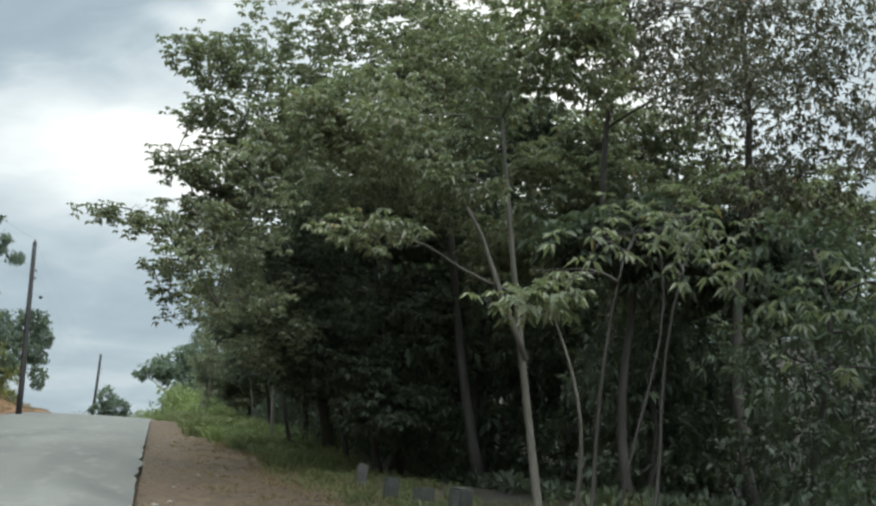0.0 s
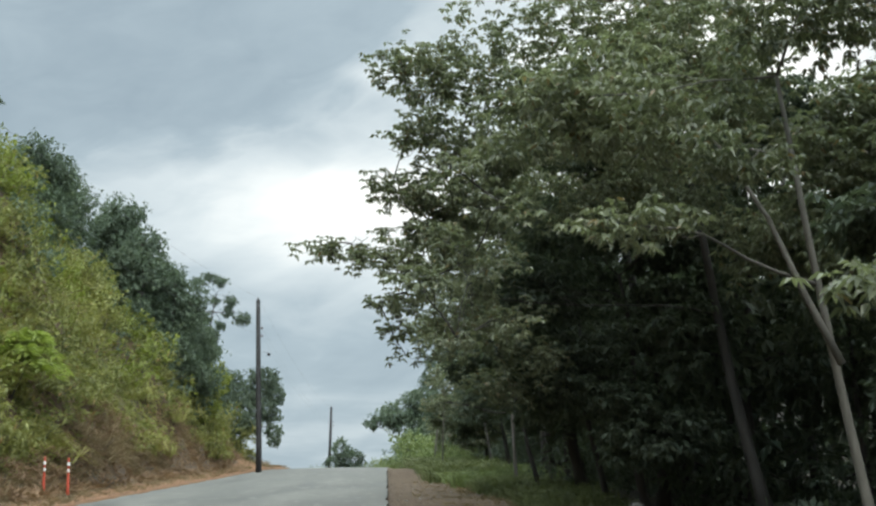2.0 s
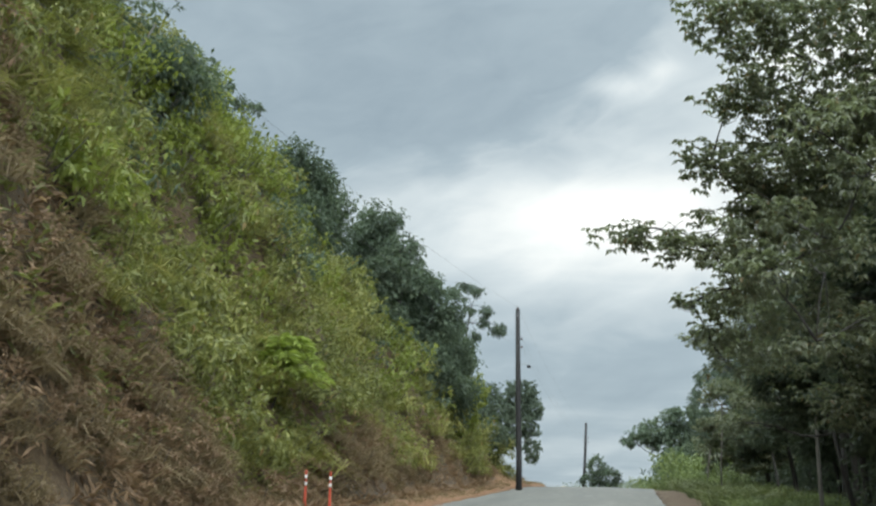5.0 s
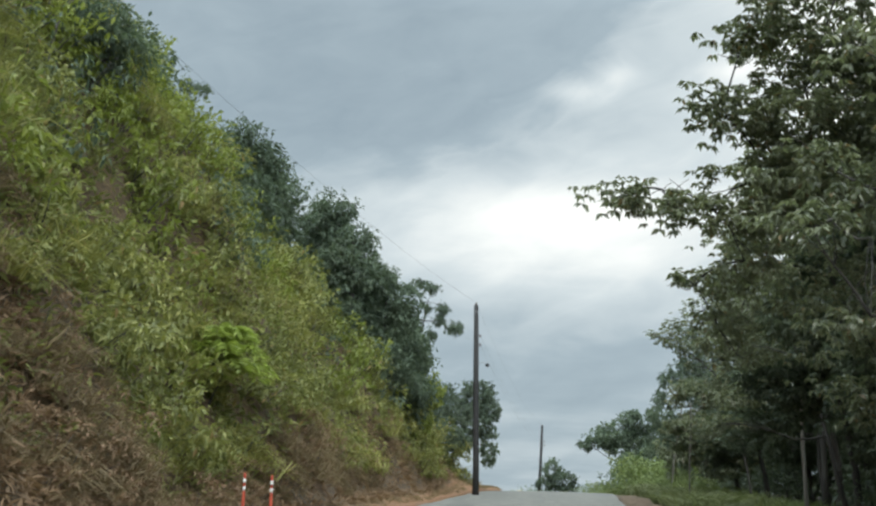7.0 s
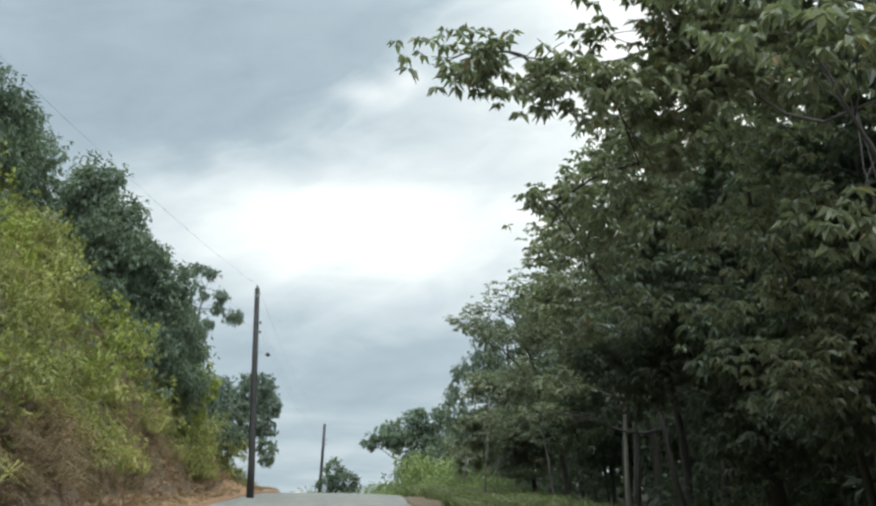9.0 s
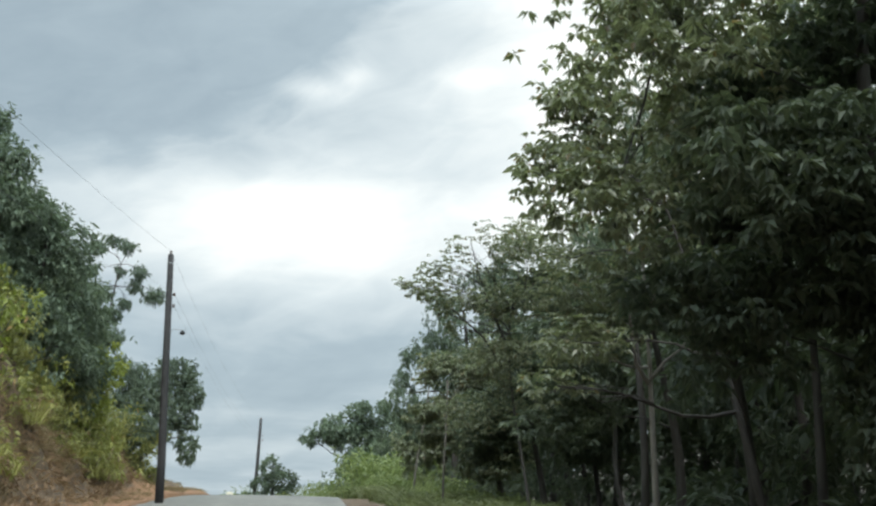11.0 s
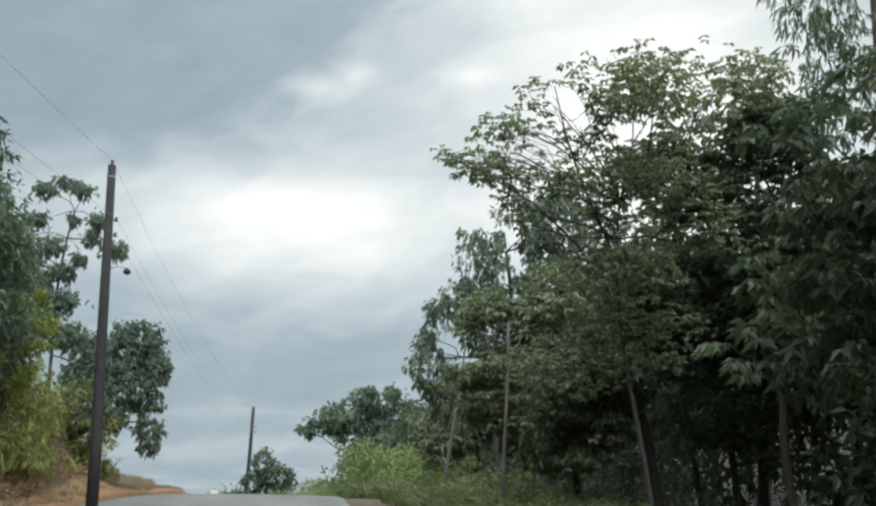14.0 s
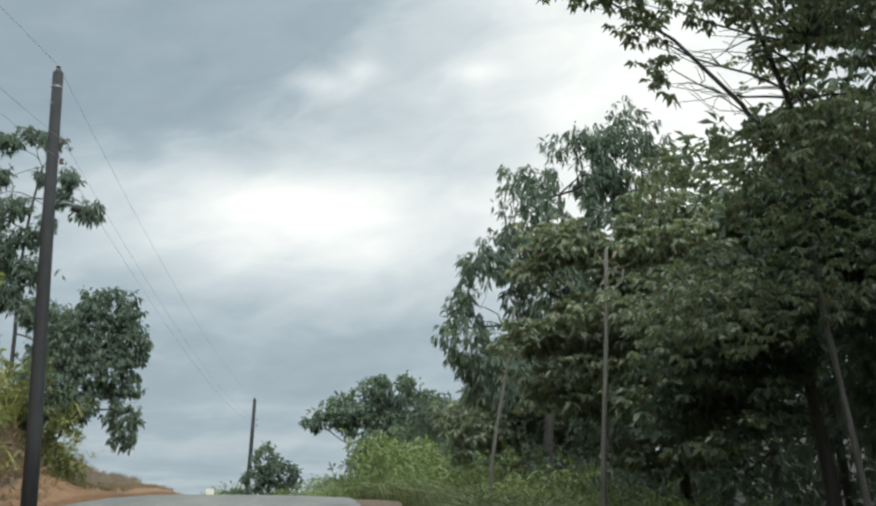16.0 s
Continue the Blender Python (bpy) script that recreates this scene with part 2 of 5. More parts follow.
def road_material():
    m, t = material("damp_concrete_road")
    pos = node(t, "ShaderNodeNewGeometry").outputs["Position"]
    st = node(t, "ShaderNodeMapping", {"Vector": pos, "Scale": (1.0, 0.22, 1.0)}).outputs[0]
    stain = node(t, "ShaderNodeTexNoise", {"Vector": st, "Scale": 0.85, "Detail": 6.0, "Roughness": 0.6, "Distortion": 0.6}).outputs["Fac"]
    grain = node(t, "ShaderNodeTexNoise", {"Vector": pos, "Scale": 55.0, "Detail": 3.0}).outputs["Fac"]
    patch = node(t, "ShaderNodeTexNoise", {"Vector": st, "Scale": 3.2, "Detail": 4.0}).outputs["Fac"]
    col = ramp(t, stain, [(0.3, (0.07, 0.069, 0.06)), (0.5, (0.14, 0.137, 0.12)), (0.66, (0.19, 0.185, 0.163))])
    col = mixed(t, maths(t, "MULTIPLY", grain, 0.5), col, (0.14, 0.14, 0.135))
    col = mixed(t, ramp(t, patch, [(0.55, (0, 0, 0)), (0.75, (0.5, 0.5, 0.5))]), col, (0.23, 0.223, 0.196))
    # slab joints across the road
    y = node(t, "ShaderNodeSeparateXYZ", {0: pos}).outputs[1]
    saw = maths(t, "ABSOLUTE", maths(t, "SUBTRACT", maths(t, "FRACT", maths(t, "DIVIDE", y, 4.5)), 0.5))
    joint = maths(t, "GREATER_THAN", saw, 0.4975)
    col = mixed(t, maths(t, "MULTIPLY", joint, 0.6), col, (0.06, 0.058, 0.055))
    wet = ramp(t, stain, [(0.35, (0.55, 0.55, 0.55)), (0.65, (0.95, 0.95, 0.95))])
    bump = node(t, "ShaderNodeBump", {"Strength": 0.25, "Distance": 0.004, "Height": grain})
    finish(t, node(t, "ShaderNodeBsdfPrincipled", {"Base Color": col, "Roughness": wet, "Specular IOR Level": 0.06, "Normal": bump.outputs[0]}).outputs[0])
    return m


def soil_material():
    """Red-brown gravelly earth, with leaf litter darkened for shade in the wood and turf where grass grows."""
    m, t = material("earth")
    pos = node(t, "ShaderNodeNewGeometry").outputs["Position"]
    x = node(t, "ShaderNodeSeparateXYZ", {0: pos}).outputs[0]
    n1 = node(t, "ShaderNodeTexNoise", {"Vector": pos, "Scale": 0.6, "Detail": 5.0}).outputs["Fac"]
    n2 = node(t, "ShaderNodeTexNoise", {"Vector": pos, "Scale": 7.0, "Detail": 6.0, "Roughness": 0.65}).outputs["Fac"]
    peb = node(t, "ShaderNodeTexVoronoi", {"Vector": pos, "Scale": 22.0}).outputs["Distance"]
    clay = ramp(t, n2, [(0.32, (0.034, 0.021, 0.011)), (0.5, (0.078, 0.049, 0.025)), (0.68, (0.135, 0.089, 0.047))])
    clay = mixed(t, ramp(t, peb, [(0.0, (0.4, 0.4, 0.4)), (0.25, (0, 0, 0))]), clay, (0.12, 0.088, 0.058))
    ochre = ramp(t, n2, [(0.3, (0.09, 0.044, 0.02)), (0.5, (0.18, 0.09, 0.039)), (0.78, (0.275, 0.15, 0.072))])
    wander = maths(t, "ADD", x, maths(t, "MULTIPLY", maths(t, "SUBTRACT", n1, 0.5), 1.6))
    edge = maths(t, "MULTIPLY", maths(t, "SUBTRACT", -4.0, x), maths(t, "MULTIPLY", maths(t, "ADD", wander, 8.3), 1.6, clamp=True), clamp=True)
    clay = mixed(t, edge, clay, ochre)
    turf = ramp(t, n2, [(0.3, (0.045, 0.043, 0.018)), (0.7, (0.105, 0.095, 0.038))])
    # leaf litter taken near black: the shade under the trees is painted in
    shaded_litter = ramp(t, n2, [(0.3, (0.014, 0.011, 0.008)), (0.7, (0.042, 0.032, 0.02))])
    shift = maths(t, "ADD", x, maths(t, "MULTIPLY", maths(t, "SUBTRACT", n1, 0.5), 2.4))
    g = maths(t, "MULTIPLY", maths(t, "SUBTRACT", shift, 2.5), 1.2, clamp=True)
    col = mixed(t, g, clay, turf)
    col = mixed(t, maths(t, "MULTIPLY", maths(t, "SUBTRACT", shift, 3.7), 0.9, clamp=True), col, shaded_litter)
    # the same darkened ground between the scrub, to read as shadow
    scrub = maths(t, "MULTIPLY", maths(t, "SUBTRACT", -8.5, shift), 1.2, clamp=True)
    col = mixed(t, scrub, col, mixed(t, 0.3, mixed(t, 0.45, shaded_litter, ochre), turf))
    bump = node(t, "ShaderNodeBump", {"Strength": 0.8, "Distance": 0.05, "Height": maths(t, "ADD", n2, maths(t, "MULTIPLY", peb, 0.3))})
    finish(t, node(t, "ShaderNodeBsdfPrincipled", {"Base Color": col, "Roughness": 0.92, "Normal": bump.outputs[0]}).outputs[0])
    return m


ROAD, SOIL = road_material(), soil_material()


# ---- mesh helpers ----
def np_mesh(name, verts, faces, mat, smooth=False):
    me = bpy.data.meshes.new(name)
    verts = np.asarray(verts, dtype=np.float32)
    faces = np.asarray(faces, dtype=np.int32)
    k = faces.shape[1]
    me.vertices.add(len(verts))
    me.vertices.foreach_set("co", verts.ravel())
    me.loops.add(faces.size)
    me.loops.foreach_set("vertex_index", faces.ravel())
    me.polygons.add(len(faces))
    me.polygons.foreach_set("loop_start", np.arange(0, faces.size, k, dtype=np.int32))
    me.polygons.foreach_set("use_smooth", np.full(len(faces), smooth))
    me.update(calc_edges=True)
    me.materials.append(mat)
    return me


def part(name, me, parent, label=""):
    ob = new(name, me)
    ob.parent = parent
    return tagged(ob, label)


def bm_part(name, bm, mat, parent, label="", smooth=False):
    me = bpy.data.meshes.new(name)
    bm.to_mesh(me)
    bm.free()
    me.materials.append(mat)
    if smooth:
        for p in me.polygons:
            p.use_smooth = True
    return part(name, me, parent, label)


def thing(name, at, label, category, group="", kind=""):
    ob = new(name)
    ob.location = at
    ob.empty_display_size = 0.2
    return tagged(ob, label, category, group, kind)


def tubes(lines, sides=8):
    """Tapered tubes along lines of (x, y, z, radius), closed at the ends."""
    vs, fs = [], []
    for line in lines:
        line = np.asarray(line, float)
        p, r = line[:, :3], line[:, 3]
        d = np.gradient(p, axis=0)
        d /= np.linalg.norm(d, axis=1)[:, None] + 1e-9
        ref = np.array([1.0, 0.0, 0.0]) if abs(d[0, 0]) < 0.8 else np.array([0.0, 1.0, 0.0])
        u = np.cross(d, ref)
        u /= np.linalg.norm(u, axis=1)[:, None] + 1e-9
        w = np.cross(d, u)
        ang = np.linspace(0, 2 * np.pi, sides, endpoint=False)
        ring = p[:, None, :] + r[:, None, None] * (np.cos(ang)[None, :, None] * u[:, None, :] + np.sin(ang)[None, :, None] * w[:, None, :])
        base = sum(len(v) for v in vs)
        vs.append(ring.reshape(-1, 3))
        n = len(line)
        i = np.arange(n - 1)[:, None] * sides
        j = np.arange(sides)[None, :]
        k = (j + 1) % sides
        fs.append((np.stack([i + j, i + k, i + k + sides, i + j + sides], -1) + base).reshape(-1, 4))
        vs.append(np.array([p[0], p[-1]]))
        c0, c1 = base + n * sides, base + n * sides + 1
        jj, kk = j[0], k[0]
        fs.append(np.stack([np.full(sides, c0), kk + base, jj + base, np.full(sides, c0)], -1))
        fs.append(np.stack([np.full(sides, c1), jj + base + (n - 1) * sides, kk + base + (n - 1) * sides, np.full(sides, c1)], -1))
    return np.concatenate(vs), fs


def tube_mesh(name, lines, mat, sides=8):
    v, fs = tubes(lines, sides)
    quads = [tuple(f) if f[0] != f[3] else tuple(f[:3]) for g in fs for f in g.tolist()]
    me = bpy.data.meshes.new(name)
    me.from_pydata(v.tolist(), [], quads)
    for p in me.polygons:
        p.use_smooth = True
    me.materials.append(mat)
    return me


def unit(v):
    return v / (np.linalg.norm(v, axis=1)[:, None] + 1e-9)


def leaf_sprays(P, O, n, length, width, droop, spread, rng, away=0.5, sag=0.15, umbrella=False):
    """n folded leaves round each point P, turned outwards along O and drooping; umbrella: in a drooping rosette."""
    N = len(P) * n
    p = np.repeat(P, n, 0)
    o = np.repeat(O, n, 0)
    if umbrella:
        turn = np.tile(np.arange(n) * 2 * np.pi / n, len(P)) + np.repeat(rng.uniform(0, 6.3, len(P)), n) + rng.normal(size=N) * 0.25
        flat = np.column_stack([np.cos(turn), np.sin(turn), np.zeros(N)])
        d = unit(flat + o * 0.45 + rng.normal(size=(N, 3)) * 0.18 + np.array([0, 0, -droop]))
        sag = 0.3
    else:
        d = unit(o * away + rng.normal(size=(N, 3)) * spread + np.array([0, 0, -droop]))
    l = length * rng.uniform(0.55, 1.25, N)[:, None]
    p = p + d * l * rng.uniform(0.0, 0.2 if umbrella else 0.5, N)[:, None]
    s = unit(np.cross(d, np.array([0, 0, 1.0]) + rng.normal(size=(N, 3)) * 0.45))
    u = np.cross(s, d)
    w = l * width
    v = np.empty((N, 4, 3))
    v[:, 0] = p
    v[:, 1] = p + d * l * 0.45 + s * w * 0.5 + u * w * 0.18
    v[:, 2] = p + d * l + np.array([0, 0, -1.0]) * l * sag
    v[:, 3] = p + d * l * 0.45 - s * w * 0.5 + u * w * 0.18
    i = np.arange(N)[:, None] * 4
    f = np.concatenate([i + np.array([[0, 1, 2]]), i + np.array([[0, 2, 3]])])
    return v.reshape(-1, 3), f


def blades(P, n, length, width, lean, rng, bend=0.5):
    """n arching blades of grass from each point."""
    N = len(P) * n
    p = np.repeat(P, n, 0) + rng.normal(size=(N, 3)) * np.array([0.09, 0.09, 0.0]) * min(1.5, length)
    d = unit(np.array([0, 0, 1.0]) + rng.normal(size=(N, 3)) * lean * np.array([1, 1, 0.2]))
    l = length * rng.uniform(0.45, 1.2, N)[:, None]
    out = d * np.array([1, 1, 0])
    out = out / (np.linalg.norm(out, axis=1)[:, None] + 1e-6)
    s = unit(np.cross(d, rng.normal(size=(N, 3))))
    w = width * rng.uniform(0.6, 1.3, N)[:, None]
    mid = p + d * l * 0.6
    tip = mid + (d * 0.35 + out * bend * 0.45 - np.array([0, 0, 1.0]) * bend * 0.25) * l
    v = np.stack([p - s * w * 0.5, p + s * w * 0.5, mid + s * w * 0.4, mid - s * w * 0.4, tip], 1)
    i = np.arange(N)[:, None] * 5
    f = np.concatenate([i + np.array([[0, 1, 2]]), i + np.array([[0, 2, 3]]), i + np.array([[3, 2, 4]])])
    return v.reshape(-1, 3), f


def joined(pairs):
    vs, fs, k = [], [], 0
    for v, f in pairs:
        vs.append(v)
        fs.append(f + k)
        k += len(v)
    return np.concatenate(vs), np.concatenate(fs)


# ---- ground ----
def road_z(y):
    """Height of the road: a steady climb, a crest, and the far side."""
    y = np.asarray(y, float)
    z = 0.037 * y
    over = np.clip(y - 66, 0, None)
    z = z - 0.00077 * np.minimum(over, 50) ** 2
    z = z - np.clip(over - 50, 0, None) * 0.087
    return np.where(y > 400, -11.9, z)


def bend(y):
    """How far the road swings to the left past the crest."""
    return -0.006 * np.clip(np.asarray(y, float) - 92, 0, 60) ** 2


HILL_Y = [-400, 10, 30, 40, 46, 52, 58, 64, 70, 78, 90, 120, 400]
HILL_H = [19, 19, 17.5, 15, 12.2, 9.6, 7, 4.8, 3, 1.4, 0.35, 0.1, -4]


def ground_z(x, y):
    x, y = np.asarray(x, float), np.asarray(y, float)
    z = road_z(y)
    # left: a bare bank, then the steep hillside
    d = -8.8 + 0.3 * np.sin(y * 0.35) + 0.15 * np.sin(y * 0.9 + 1) - 0.8 * np.exp(-((y - 35) / 5) ** 2) - x
    bank = np.clip(d + 1.5, 0, 1.5) * 0.07
    top = np.interp(y, HILL_Y, HILL_H)
    hill = np.clip(d, 0, None) ** 1.06 * 2.1
    hill = np.where(top > 0.05, hill / (1 + (hill / np.maximum(top, 0.05)) ** 5) ** 0.2, 0)
    hill = np.where(top > 0, hill, top * np.clip(d, 0, 6) / 6)
    rough = 0.25 * np.sin(x * 1.3 + y * 0.7) + 0.18 * np.sin(y * 1.9 - x * 0.8)
    z = z + np.where(d > -1.5, bank * (top > 0.3), 0) + np.where(d > 0, hill + rough * np.clip(d, 0, 1) * np.clip(top / 4, 0, 1), 0)
    # a heap of bare ochre earth past the pole, and a raised edge towards the crest
    z = z + np.where(x < -6.8, 0.6 * np.exp(-((x + 8.6) / 1.2) ** 2 - ((y - 72) / 5.5) ** 2), 0)
    z = z + 0.3 * np.clip((-6.8 - x) / 0.5, 0, 1) * np.exp(-((y - 90) / 10) ** 2)
    # right: shoulder a little low, then the verge rolls gently
    r = np.clip(x - 0.1, 0, None)
    z = z - 0.10 * np.clip(r / 0.4, 0, 1) + np.where(r > 2.5, 0.12 * np.sin(x * 0.9 + y * 0.5) * np.clip((r - 2.5) / 2, 0, 1), 0) + 0.03 * np.sin(x * 3.1 + y * 1.7) * np.clip(r, 0, 1)
    # a low rise behind the wood
    z = z + 4.5 * np.clip((x - 10) / 9, 0, 1) ** 1.3 * np.clip((122 - y) / 30, 0, 1) * np.clip((y + 60) / 30, 0, 1)
    # under the road
    side = x - bend(y)
    z = np.where((side > -7.0) & (side < 0.06), z - 0.16, z)
    return z


def stretched(a, lo, hi, b, step):
    left = lo - np.cumsum(step * 1.25 ** np.arange(1, 60))
    right = hi + np.cumsum(step * 1.25 ** np.arange(1, 60))
    return np.concatenate([left[left > a][::-1], np.arange(lo, hi + 1e-6, step), right[right < b]])


def build_ground():
    xs = stretched(-2500, -22, 12, 2500, 0.45)
    xs = np.sort(np.concatenate([xs, [-7.001, -6.999, 0.059, 0.061]]))
    ys = stretched(-2500, -6, 128, 4500, 0.5)
    X, Y = np.meshgrid(xs, ys)
    Z = ground_z(X, Y)
    nx, ny = len(xs), len(ys)
    i = (np.arange(ny - 1)[:, None] * nx + np.arange(nx - 1)[None, :]).ravel()
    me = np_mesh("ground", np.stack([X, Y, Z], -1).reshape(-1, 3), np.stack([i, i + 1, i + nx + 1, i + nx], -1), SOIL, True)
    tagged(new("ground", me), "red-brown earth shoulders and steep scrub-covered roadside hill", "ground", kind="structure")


def build_road():
    ys = np.arange(-30, 141, 1.0)
    rng = np.random.default_rng(3)
    left = -6.75 + rng.normal(size=len(ys)) * 0.05
    right = 0.02 + rng.normal(size=len(ys)) * 0.03 + np.clip((ys - 60) / 60, 0, 1) * 0.4
    left, right = left + bend(ys), right + bend(ys)
    cols = 9
    vs = []
    for y, l, r in zip(ys, left, right):
        z = float(road_z(y))
        u = np.linspace(0, 1, cols)
        crown = 0.05 * (1 - (2 * u - 1) ** 2)
        row = [(l, y, z - 0.35)] + [(l + (r - l) * k, y, z + c) for k, c in zip(u, crown)] + [(r, y, z - 0.35)]
        vs += row
    k = cols + 2
    i = (np.arange(len(ys) - 1)[:, None] * k + np.arange(k - 1)[None, :]).ravel()
    me = np_mesh("road", vs, np.stack([i, i + 1, i + k + 1, i + k], -1), ROAD)
    tagged(new("road", me), "damp grey concrete two-lane road climbing to a crest", "road", kind="structure")


build_ground()
build_road()


# ---- trees ----
def crown_points(blobs, density, rng, gaps=0.35, hollow=0.45, lace=-2.0):
    """Points and outward directions in the outer parts of the blobs (x, y, z, rx, ry, rz), with uneven gaps."""
    P, O = [], []
    for b in blobs:
        c, r = np.array(b[:3]), np.array(b[3:6])
        n = int(density * (r[0] * r[1] * r[2]) ** (2 / 3) * 12)
        d = unit(rng.normal(size=(n, 3)))
        lump = 1 + 0.22 * np.sin(d[:, 0] * 5 + c[0] * 3) * np.sin(d[:, 1] * 6 + c[1]) + 0.15 * np.sin(d[:, 2] * 9 + c[2] * 2)
        q = rng.uniform(hollow, 1, n) ** 0.7
        p = c + d * r * (q * lump)[:, None]
        keep = np.array([noise.noise(Vector(v * 0.9)) for v in p]) > gaps - 0.6
        if lace > -1:
            keep &= np.array([noise.noise(Vector(v * 2.7)) for v in p]) > lace
        P.append(p[keep])
        O.append(d[keep])
    return np.concatenate(P), np.concatenate(O)


def clumps(blobs, size, rng, flat=0.3):
    """Splits each blob of a crown into flat drooping sprays spread over its outside."""
    out = []
    for b in blobs:
        c, r = np.array(b[:3]), np.array(b[3:6])
        n = max(3, int(2.4 * (r[0] * r[1] + r[1] * r[2] + r[0] * r[2]) / size ** 2))
        for d, q in zip(unit(rng.normal(size=(n, 3))), rng.uniform(0.55, 1.0, n)):
            s = min(size * rng.uniform(0.6, 1.35), 0.85 * max(r))
            out.append((*(c + d * np.maximum(r - 0.65 * np.array([s, s, s * flat]), 0.15 * r) * q), s, s * rng.uniform(0.7, 1.2), s * flat))
    return out


def bent(a, b, ra, rb, rng, n=7, wobble=0.06, rise=0.0):
    a, b = np.array(a, float), np.array(b, float)
    L = np.linalg.norm(b - a)
    u = np.linspace(0, 1, n)
    off = rng.normal(size=(3, 3)) * wobble * L
    p = a + (b - a) * u[:, None]
    p = p + (np.sin(u * np.pi)[:, None] * off[0] + np.sin(u * 2 * np.pi)[:, None] * off[1] * 0.5)
    p[:, 2] += np.sin(u * np.pi) * rise * L
    return np.column_stack([p, ra + (rb - ra) * u ** 0.8])


def tree(name, label, base, top, radius, blobs, leaf, bark, seed, density=26, n=6, length=0.15, width=0.48, droop=0.35, spread=0.6,
         gaps=0.35, hollow=0.45, twigs=5, group="", extra=(), wobble=0.03, category="tree", spray=0.0, limbs=0.6, lace=-2.0, flat=0.3):
    """A tree: a tapered trunk, a limb to each blob of the crown with twigs, and the leaves."""
    rng = np.random.default_rng(seed)
    bx, by = base
    gz = float(ground_z(bx, by))
    root = thing(name, (bx, by, gz), label, category, group)
    org = np.array([bx, by, gz])
    trunk = bent((0, 0, -0.15), np.array(top) - org, radius, radius * 0.35, rng, 10, wobble)
    trunk[0, 3] *= 1.35
    part("trunk", tube_mesh("trunk", [trunk], bark), root)
    H = trunk[-1, 2]
    ends = []
    for b in blobs:
        c = np.array(b[:3]) - org
        reach = np.linalg.norm(c[:2] - trunk[-1, :2])
        k = int(np.clip(np.searchsorted(trunk[:, 2], min(c[2] - 0.35 * reach, H * 0.97)), 2, len(trunk) - 1))
        s = trunk[k]
        r0 = max(0.018, s[3] * limbs)
        near = min(ends, key=lambda p: np.linalg.norm(p - c)) if ends else s[:3]
        if spray and np.linalg.norm(near - c) < 0.7 * np.linalg.norm(s[:3] - c):
            s, r0 = near, 0.016
        limb = bent(s[:3], c, r0, max(0.006, r0 * 0.35), rng, 7, 0.04 if spray else 0.07, 0.03 if spray else 0.06)
        ends.append(c)
        lines = [limb]
        for _ in range(twigs):
            d = unit(rng.normal(size=(1, 3)) + np.array([[0, 0, 0.3]]))[0] * np.array(b[3:6]) * rng.uniform(0.6, 0.95)
            m = limb[rng.integers(3, 7)]
            lines.append(bent(m[:3], c + d * (0.75 if spray else 1.0), max(0.005, m[3] * 0.6), 0.003, rng, 5, 0.08))
        part("branch", tube_mesh("branch", lines, bark, 4 if leaf == LEAF_SHADED else 6), root)
    for line in extra:
        part("branch", tube_mesh("branch", [np.array([(x - bx, y - by, z - gz, r) for x, y, z, r in line])], bark, 7), root)
    local = [(*(np.array(b[:3]) - org), *b[3:6]) for b in blobs]
    P, O = crown_points(clumps(local, spray, rng, flat) if spray else local, density, rng, gaps, hollow, lace)
    v, f = leaf_sprays(P, O, n, length, width, droop, spread, rng, umbrella=leaf in (LEAF_RUBBER, LEAF_SHADED) and spray > 0 or leaf == LEAF_RUBBER)
    part("crown", np_mesh("crown", v, f, leaf), root)
    return root


